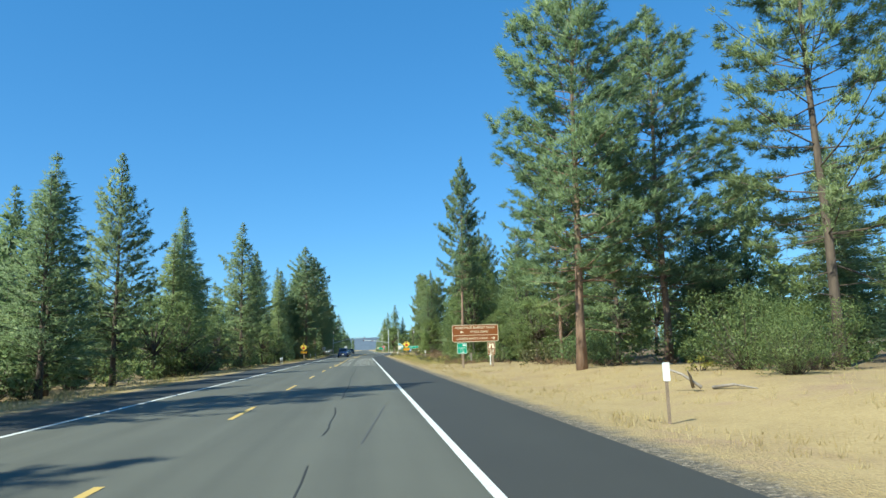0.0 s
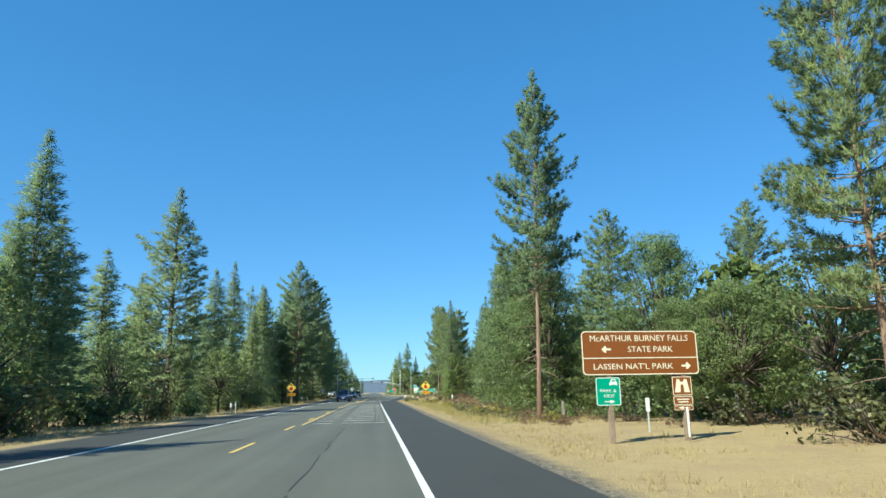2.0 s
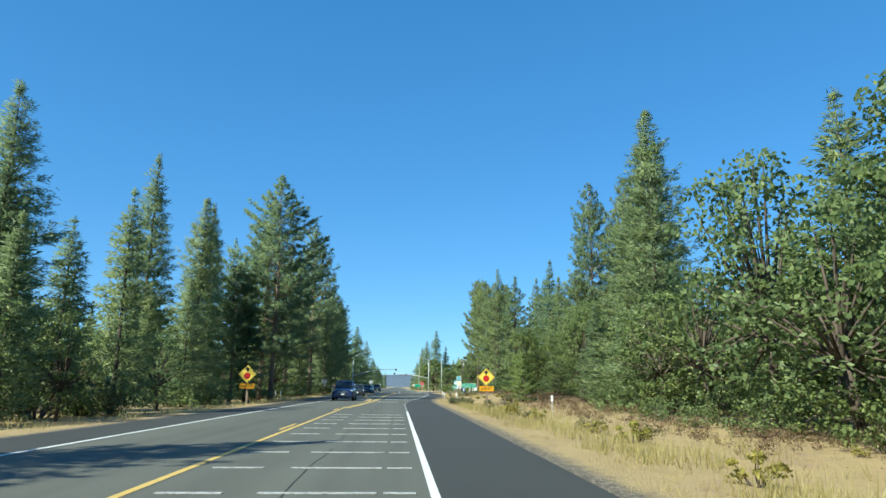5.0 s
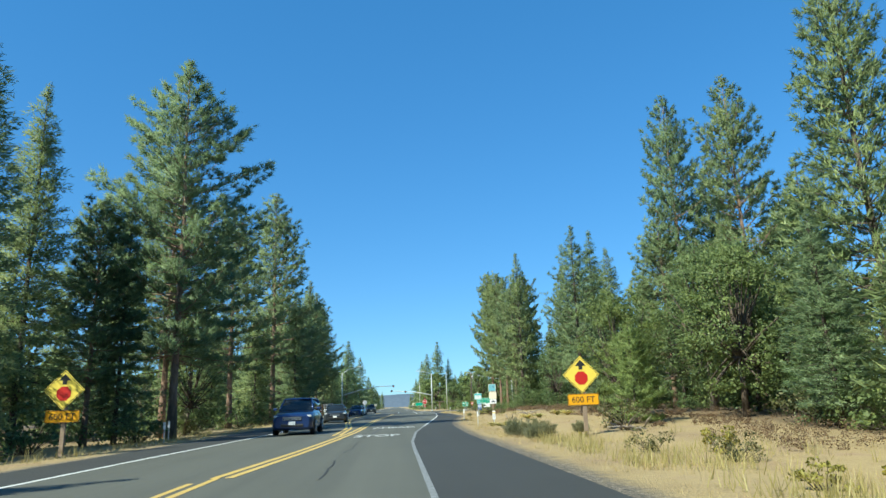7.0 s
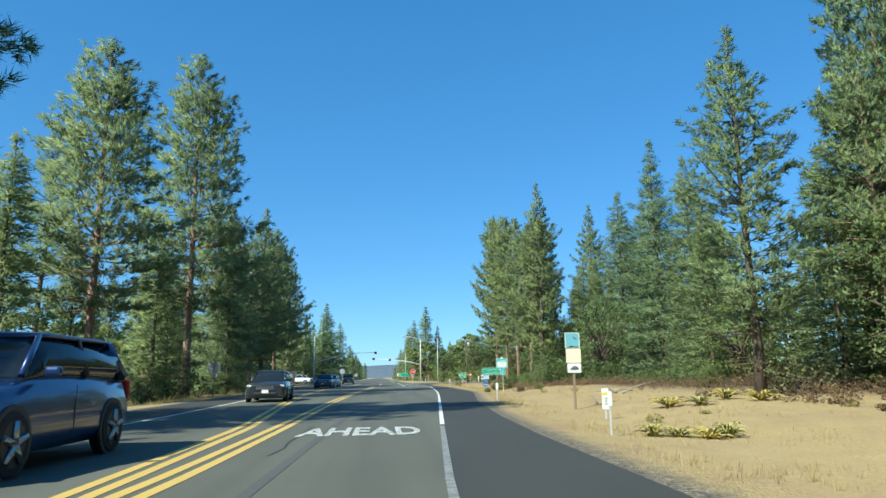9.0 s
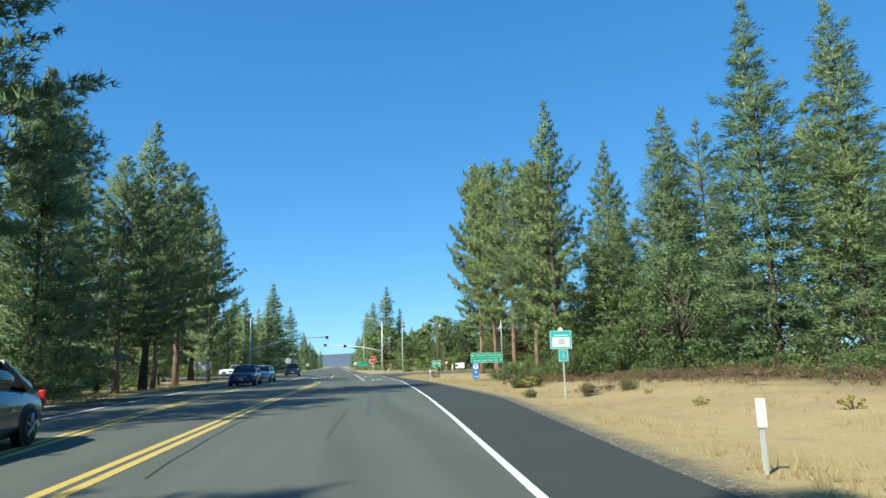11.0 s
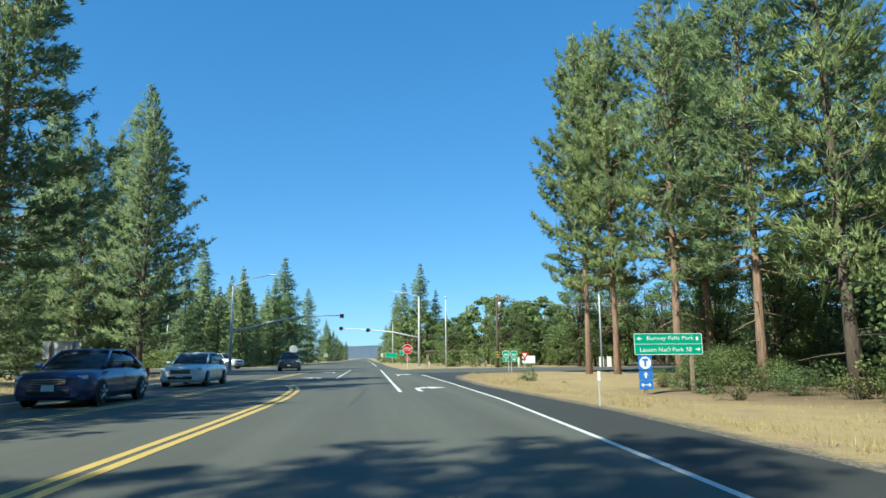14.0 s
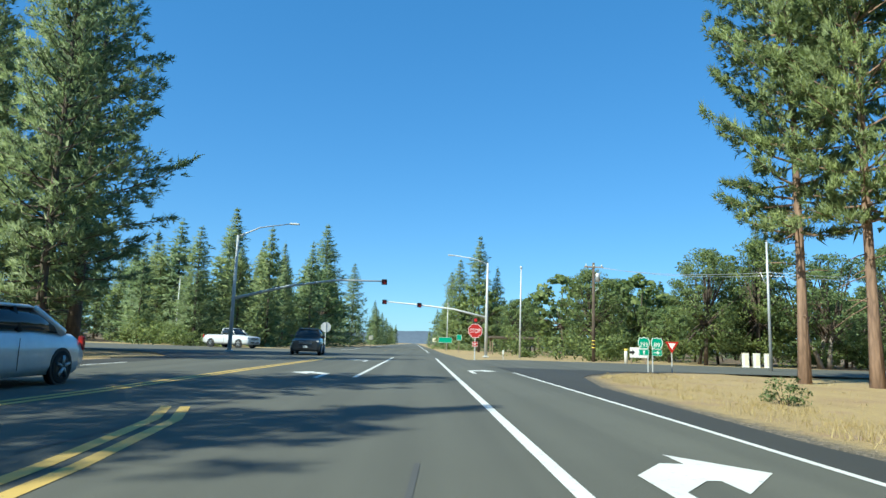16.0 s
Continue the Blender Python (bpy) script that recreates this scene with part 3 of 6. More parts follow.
def leaves(rng, centres, radius, count, size, hub=None, flat=0.8):
    """Clumps of small diamond leaves. hub: the heart of the crown, from which the shading is rounded."""
    n = len(centres) * count
    c = np.repeat(centres, count, 0)
    o = unit(rng.normal(0, 1, (n, 3)))
    u = o.copy()
    o *= np.repeat(radius, count)[:, None] * rng.uniform(0.35, 1.0, (n, 1)) ** 0.5
    p = c + o * (1, 1, flat)
    a = unit(rng.normal(0, 1, (n, 3)) + o * 0.3)
    b = unit(np.cross(a, rng.normal(0, 1, (n, 3))))
    s = size * rng.uniform(0.6, 1.3, (n, 1))
    v = np.stack((p - a * s * 0.6, p + b * s * 0.38, p + a * s * 0.6, p - b * s * 0.38), 1).reshape(-1, 3)
    f = np.arange(len(v)).reshape(-1, 4)
    away = unit(c - np.asarray(hub)) if hub is not None else np.zeros((n, 3))
    nm = np.repeat(unit(u * 0.8 + away * 0.5 + (0, 0, 0.25) + rng.normal(0, 0.28, (n, 3))), 4, 0)
    return v, facing(v, f, nm), nm


def limb_mesh(bm, start, end, r0, sides=4, sag=0.0):
    s, e = Vector(start), Vector(end)
    mid = (s + e) / 2 + Vector((0, 0, sag))
    bm_tube([s, mid, e], [r0, r0 * 0.65, r0 * 0.2], sides, bm, cap=False)


def conifer(name, seed, bare, radius, whorl, dens, count, blade, width, kind, mat, barkmat, label, crook=0.0, gap=0.0, taper=None, core=1.0, girth=1.0):
    """A conifer 20 m tall at the origin: tapered trunk, whorls of curved limbs, flat sprays of twigs on them and needle tufts on the twigs. bare: the share of the trunk with no living limbs; whorl: the metres between whorls; dens: tufts on a limb."""
    rng = np.random.default_rng(seed)
    h, pine = 20.0, kind == "pine"
    taper = taper or (0.74 if pine else 0.86)
    e = thing(name, label=label, category="tree", group="roadside conifers")
    r0 = h * (0.0135 if pine else 0.0115) * girth
    zs = np.linspace(0, 1, 9)
    bend = rng.normal(0, 0.012 + crook, (9, 2)).cumsum(0) * h * 0.12
    bend -= bend[0]
    pts = [(bend[i, 0], bend[i, 1], h * zs[i]) for i in range(9)]
    rad = [r0 * (1.3 if i == 0 else 1) * max(0.03, (1 - zs[i]) ** 0.85) for i in range(9)]
    part("trunk", bm_tube(pts, rad, 9), barkmat, e)
    lb = bmesh.new()
    cs, ds, outs, sizes, inner, innerd, innero, insize = [], [], [], [], [], [], [], []
    side_phase = rng.uniform(0, 6.28, 3)
    z = h * bare
    while z < h * 0.985:
        u = (z / h - bare) / (1 - bare)
        number = int(rng.integers(5, 8)) if pine else int(rng.integers(6, 9))
        if u > 0.8:
            number = max(3, number - 2)
        turn = rng.uniform(0, 6.28)
        shade = rng.uniform(0.86, 1.08)
        for i in range(number):
            if rng.random() < gap * (1.3 - u):
                continue
            a = turn + 6.283 * i / number + rng.normal(0, 0.25)
            if pine:
                prof = min(1.0, (u + 0.16) / 0.36) ** 0.7 * (1.0 - u) ** taper * 1.12 * min(1.0, (1.0 - u) / 0.3) ** 0.3
            else:
                prof = min(1.0, (u + 0.42) / 0.55) * (1.0 - u) ** taper * 1.05
            lobe = 1 + 0.13 * math.sin(2 * a + side_phase[0] + 5 * u) + 0.09 * math.sin(3 * a + side_phase[1] - 9 * u)
            L = max(0.22, radius * prof * shade * lobe * rng.uniform(0.62, 1.12))
            zz = z + rng.normal(0, 0.08)
            t = zz / h
            s = np.array([np.interp(t, zs, bend[:, 0]), np.interp(t, zs, bend[:, 1]), zz])
            slope = (rng.normal(-0.10 + 0.75 * u, 0.12) if pine else rng.normal(-0.30 + 0.75 * u, 0.08))
            curl = rng.uniform(0.12, 0.30) if pine else rng.uniform(0.10, 0.22)
            d = np.array([math.cos(a), math.sin(a), 0.0])
            cross = np.array([-d[1], d[0], 0.0])

            def at(w):
                return s + d * L * w + np.array([0, 0, L * (slope * w + curl * w * w)])

            thick = max(0.014, r0 * 0.20 * (1 - 0.6 * u))
            if blade < 0.45:
                bm_tube([at(0), at(0.35), at(0.7), at(0.97)], [thick, thick * 0.75, thick * 0.45, thick * 0.15], 4, lb, cap=False)
            elif i % (2 if blade < 0.7 else 4) == 0:
                bm_tube([at(0), at(0.5), at(0.95)], [thick, thick * 0.6, thick * 0.2], 3, lb, cap=False)
            w0 = 0.34 if pine else 0.14
            for k in range(max(3, int(dens * (0.5 + 0.95 * L + 0.16 * L * L)))):
                w = 1 - (1 - w0) * rng.uniform(0, 1) ** 0.8
                half = L * (0.30 if pine else 0.34) * (1.06 - w) * (0.6 + 0.8 * (w > w0 + 0.1)) + 0.10
                q = rng.uniform(-1, 1)
                c = at(w) + cross * q * half + d * abs(q) * half * 0.5
                c[2] += rng.normal(0.06, 0.05 + 0.010 * L) if pine else rng.normal(-0.05 * abs(q) * L, 0.035 + 0.008 * L)
                dd = d * 0.75 + cross * q * 0.7 + np.array([0, 0, 0.42 if pine else 0.12])
                cs.append(c)
                ds.append(dd)
                outs.append(d * 0.60 + cross * q * 0.15 + np.array([0, 0, 0.75]))
                sizes.append(min(1.0, 0.3 + 0.7 * L / (1.6 * blade + 0.2)))
            for k in range(2 if u < 0.85 else 1):
                inner.append(at(rng.uniform(0.08, 0.5)) + rng.normal(0, 0.06 * L, 3))
                innerd.append(d + rng.normal(0, 0.5, 3))
                innero.append(d * 0.8 + np.array([0, 0, 0.2]))
                insize.append(min(1.0, 0.25 + 0.4 * L))
        z += whorl * rng.uniform(0.8, 1.45) * (1 - 0.40 * u)
    for k in range(max(8, int(dens * 3))):      # leader
        q = rng.random() ** 0.8
        cs.append(np.array([bend[-1, 0] + rng.normal(0, 0.14 * q), bend[-1, 1] + rng.normal(0, 0.14 * q), h * (1.0 - 0.055 * q)]))
        ds.append(np.array([rng.normal(0, 0.4), rng.normal(0, 0.4), 1.0]))
        outs.append(np.array([rng.normal(0, 0.6), rng.normal(0, 0.6), 0.5]))
        sizes.append(min(0.8, 0.3 / blade))
    for k in range(16 if pine else 10):         # dead stubs on the bare trunk
        t = rng.uniform(bare * 0.35, bare + 0.04)
        a = rng.uniform(0, 6.28)
        L = rng.uniform(0.4, 1.9) * radius / 4
        s = np.array([np.interp(t, zs, bend[:, 0]), np.interp(t, zs, bend[:, 1]), h * t])
        limb_mesh(lb, s, s + np.array([math.cos(a), math.sin(a), rng.uniform(-0.4, 0.15)]) * L, 0.028, 3, 0.05)
    tagged(part("branchwork", lb, barkmat, e), kind="stuff")
    v, f, n = tufts(rng, np.array(cs), unit(np.array(ds)), count, blade, width, 0.55 if pine else 0.42, 0.20 if pine else 0.42, unit(np.array(outs)), np.array(sizes))
    v2, f2, n2 = tufts(rng, np.array(inner), unit(np.array(innerd)), 3 if core > 0.6 else 10, max(0.5, blade) * 1.15 * core, max(0.15, width * 1.5) * core ** 1.3, 0.6, 0.4, unit(np.array(innero)), np.array(insize))
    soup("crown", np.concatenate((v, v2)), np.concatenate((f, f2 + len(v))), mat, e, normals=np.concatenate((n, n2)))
    return e


def oak(name, seed, h, radius, clumps, count, size, mat, barkmat, label, stems=1):
    rng = np.random.default_rng(seed)
    e = thing(name, label=label, category="tree", group="roadside oaks")
    tb, lb = bmesh.new(), bmesh.new()
    cs, rs = [], []
    for s_i in range(stems):
        lean = rng.normal(0, 0.10, 2) * (1 + 0.8 * (stems > 1))
        fork = h * rng.uniform(0.28, 0.42)
        base = rng.normal(0, 0.35, 2) * (stems > 1)
        top = np.array([base[0] + lean[0] * fork, base[1] + lean[1] * fork, fork])
        bm_tube([(base[0], base[1], 0), (base[0] + lean[0] * fork * 0.4, base[1] + lean[1] * fork * 0.5, fork * 0.5), top], [h * 0.019, h * 0.015, h * 0.012], 8, tb)
        for k in range(clumps // stems):
            a, q = rng.uniform(0, 6.28), rng.uniform(0, 1)
            ring = radius * math.sqrt(max(0.05, 1 - (2 * q - 0.85) ** 2 * 0.8)) * rng.uniform(0.45, 1.0)
            c = np.array([top[0] + math.cos(a) * ring, top[1] + math.sin(a) * ring, h * (0.15 + 0.80 * q)])
            cs.append(c)
            rs.append(rng.uniform(0.045, 0.125) * (h * 0.5 + radius))
            if k % 3 == 0:
                limb_mesh(lb, top * (1, 1, rng.uniform(0.75, 1.0)), c, h * 0.009, 4, 0.1)
    part("trunk", tb, barkmat, e)
    tagged(part("branchwork", lb, M_BARK_DARK, e), kind="stuff")
    hub = (0, 0, h * 0.5)
    v, f, n = leaves(rng, np.array(cs), np.array(rs), count, size, hub, 0.55)
    core = max(0.17, size)
    v2, f2, n2 = leaves(rng, np.array(cs) * (0.8, 0.8, 0.97), np.array(rs) * 0.7, 10, core, hub)
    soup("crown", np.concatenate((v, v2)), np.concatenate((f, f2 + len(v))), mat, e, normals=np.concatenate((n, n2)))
    return e


def shrub(name, seed, h, radius, clumps, count, size, mat, label):
    rng = np.random.default_rng(seed)
    e = thing(name, label=label, category="shrub", group="roadside shrubs")
    lb = bmesh.new()
    cs, rs = [], []
    for k in range(clumps):
        a, q = rng.uniform(0, 6.28), rng.uniform(0.15, 0.9)
        ring = radius * rng.uniform(0.1, 0.9) * math.sqrt(1 - (q - 0.35) ** 2)
        c = np.array([math.cos(a) * ring, math.sin(a) * ring, h * q])
        cs.append(c)
        rs.append(rng.uniform(0.14, 0.32) * (h + radius) * 0.5)
        limb_mesh(lb, (c[0] * 0.15, c[1] * 0.15, 0), c, 0.018, 3, 0.03)
    tagged(part("stemwork", lb, M_BARK_DARK, e), kind="stuff")
    v, f, n = leaves(rng, np.array(cs), np.array(rs), count, size, (0, 0, h * 0.3))
    soup("foliage", v, f, mat, e, normals=n)
    return e


T_PINE = "tall ponderosa pine with orange bark and tufted needles"
T_FIR = "dark green conical fir with dense drooping branches"
T_OAK = "broad green oak with leafy rounded crown"
T_SLIM = "slim conical conifer with yellow-green needles"
T_FULL = "full-crowned ponderosa pine with dark trunk"
PROTO = {}
# near and detailed
PROTO["pineA"] = conifer("pine_tree", 1, 0.25, 4.9, 0.54, 5.4, 15, 0.34, 0.055, "pine", M_PINE, M_BARK_PINE, T_PINE, taper=0.50)
PROTO["pineN"] = conifer("pine_tree", 9, 0.20, 5.63, 0.58, 5.0, 20, 0.32, 0.036, "pine", M_PINE, M_BARK_PINE, T_PINE, 0.004, 0.06, core=0.5, girth=0.78)
# darkish brown trunk; its shade is put into the bark colour too
PROTO["pineL"] = conifer("pine_tree", 71, 0.24, 6.27, 0.70, 4.6, 20, 0.34, 0.036, "pine", M_PINE, M_BARK_DARK, "open-crowned ponderosa pine with long bare-based limbs", 0.01, 0.22, core=0.5, girth=0.78)
PROTO["pineB"] = conifer("pine_tree", 2, 0.26, 5.1, 0.62, 3.8, 12, 0.35, 0.060, "pine", M_PINE, M_BARK_PINE, T_PINE, 0.004, 0.04, taper=0.62)
PROTO["pineC"] = conifer("pine_tree", 3, 0.12, 5.38, 0.62, 3.4, 11, 0.36, 0.062, "pine", M_PINE, M_BARK_DARK, T_FULL, taper=0.82)
PROTO["pineD"] = conifer("pine_tree", 72, 0.16, 5.12, 0.65, 3.4, 11, 0.36, 0.062, "pine", M_PINE, M_BARK_DARK, T_FULL, 0.005, 0.05, taper=0.9)
PROTO["snag"] = conifer("pine_tree", 4, 0.28, 4.99, 0.84, 3.0, 11, 0.38, 0.06, "pine", M_PINE, M_BARK_DARK, "thin-crowned old pine with crooked bare branches", 0.02, 0.30, core=0.7)
PROTO["firA"] = conifer("fir_tree", 5, 0.06, 5.28, 0.52, 3.4, 10, 0.36, 0.062, "fir", M_FIR, M_BARK_DARK, T_FIR)
PROTO["firB"] = conifer("fir_tree", 6, 0.12, 4.56, 0.55, 3.4, 10, 0.36, 0.062, "fir", M_PINE, M_BARK_DARK, T_SLIM, taper=0.92)
PROTO["firC"] = conifer("fir_tree", 73, 0.09, 4.68, 0.59, 3.4, 10, 0.36, 0.062, "fir", M_FIR, M_BARK_DARK, T_FIR, 0.003, 0.07, taper=0.95)
PROTO["pineR"] = conifer("pine_tree", 41, 0.345, 4.7, 0.50, 5.4, 19, 0.30, 0.040, "pine", M_PINE, M_BARK_PINE, "tall slender ponderosa pine with bare orange lower trunk", -0.009, 0.06, taper=0.85, girth=0.82, core=0.5)
PROTO["firM"] = conifer("fir_tree", 18, 0.08, 4.80, 0.72, 1.5, 8, 0.50, 0.115, "fir", M_PINE, M_BARK_DARK, T_SLIM, taper=0.92)
PROTO["youngp"] = conifer("young_pine", 52, 0.03, 7.42, 1.23, 2.4, 12, 0.95, 0.085, "pine", M_YOUNG, M_BARK_DARK, "small young pine with soft yellow-green needles")
PROTO["oakN"] = oak("oak_tree", 10, 9, 3.0, 230, 150, 0.078, M_OAK, M_BARK_PALE, "green oak with several pale stems", 2)
PROTO["oakA"] = oak("oak_tree", 7, 9, 3.0, 150, 84, 0.128, M_OAK, M_BARK_DARK, T_OAK)
PROTO["oakB"] = oak("oak_tree", 8, 9, 2.7, 150, 84, 0.128, M_OAK, M_BARK_PALE, "green oak with several pale stems", 3)
# farther off, coarser
PROTO["pineG"] = conifer("pine_tree", 12, 0.14, 5.38, 0.84, 1.5, 8, 0.62, 0.14, "pine", M_PINE, M_BARK_DARK, T_FULL, taper=0.85)
PROTO["firF"] = conifer("fir_tree", 13, 0.04, 5.16, 0.83, 1.5, 7, 0.60, 0.14, "fir", M_FIR, M_BARK_DARK, T_FIR, taper=0.95)
PROTO["firG"] = conifer("fir_tree", 14, 0.06, 4.56, 0.87, 1.5, 7, 0.60, 0.14, "fir", M_PINE, M_BARK_DARK, T_SLIM, taper=0.95)
PROTO["firX"] = conifer("fir_tree", 31, 0.03, 5.28, 1.20, 0.65, 4, 0.95, 0.30, "fir", M_FIR, M_BARK_DARK, T_FIR, taper=1.0)
PROTO["pineX"] = conifer("pine_tree", 32, 0.10, 5.38, 1.14, 0.65, 4, 0.95, 0.30, "pine", M_PINE, M_BARK_DARK, T_FULL, taper=0.9)
PROTO["oakX"] = oak("oak_tree", 33, 9, 3.4, 54, 12, 0.50, M_OAK, M_BARK_DARK, T_OAK)
PROTO["oakF"] = oak("oak_tree", 15, 9, 3.2, 84, 20, 0.28, M_OAK, M_BARK_DARK, T_OAK)
PROTO["oakG"] = oak("oak_tree", 16, 9, 2.9, 80, 20, 0.28, M_OAK, M_BARK_PALE, "green oak with several pale stems", 3)
PROTO["oakM"] = oak("oak_tree", 17, 9, 3.1, 120, 29, 0.175, M_OAK, M_BARK_DARK, T_OAK)
PROTO["busho"] = shrub("shrub", 25, 2.6, 1.9, 54, 75, 0.088, M_OAK, "tall leafy green oak brush at the forest edge")
PROTO["bushN"] = shrub("shrub", 26, 2.6, 1.7, 80, 150, 0.05, M_OAK, "tall leafy green oak brush at the forest edge")
PROTO["bushA"] = shrub("shrub", 21, 1.6, 1.2, 26, 34, 0.105, M_OAK, "leafy green oak brush at the forest edge")
PROTO["bushB"] = shrub("shrub", 22, 0.9, 0.9, 18, 40, 0.07, M_BRUSH, "low olive-green brush on dry ground")
PROTO["bushD"] = shrub("shrub", 24, 0.55, 0.45, 9, 50, 0.055, M_WEED, "small clump of yellow-green weeds")
USED = set()
TREES = []


def plant(kind, x, y, h, wide=1.0, lean=0.0):
    """The first of a kind is the prototype itself, later ones are copies."""
    ob = PROTO[kind]
    base = {"busho": 2.6, "bushN": 2.6, "bushA": 1.6, "bushB": 0.9, "bushD": 0.55}.get(kind) or (9.0 if kind[:3] == "oak" else 20.0)
    s = h / base
    rz = (x * 37.7 + y * 91.3) % 360
    m = pose(x, y, ground_height(x, y) - 0.05 if -60 < y < 226 and abs(x) < 60 else -0.12, 0, lean, 0) @ pose(0, 0, 0, 0, 0, rz) @ Matrix.Diagonal((s * wide, s * wide, s, 1))
    if kind not in USED:
        USED.add(kind)
        ob.matrix_basis = m
    else:
        copy_thing(ob, m @ Matrix.Diagonal(ob.scale).inverted().to_4x4())
    if kind[:3] != "bus":
        TREES.append((x, y))


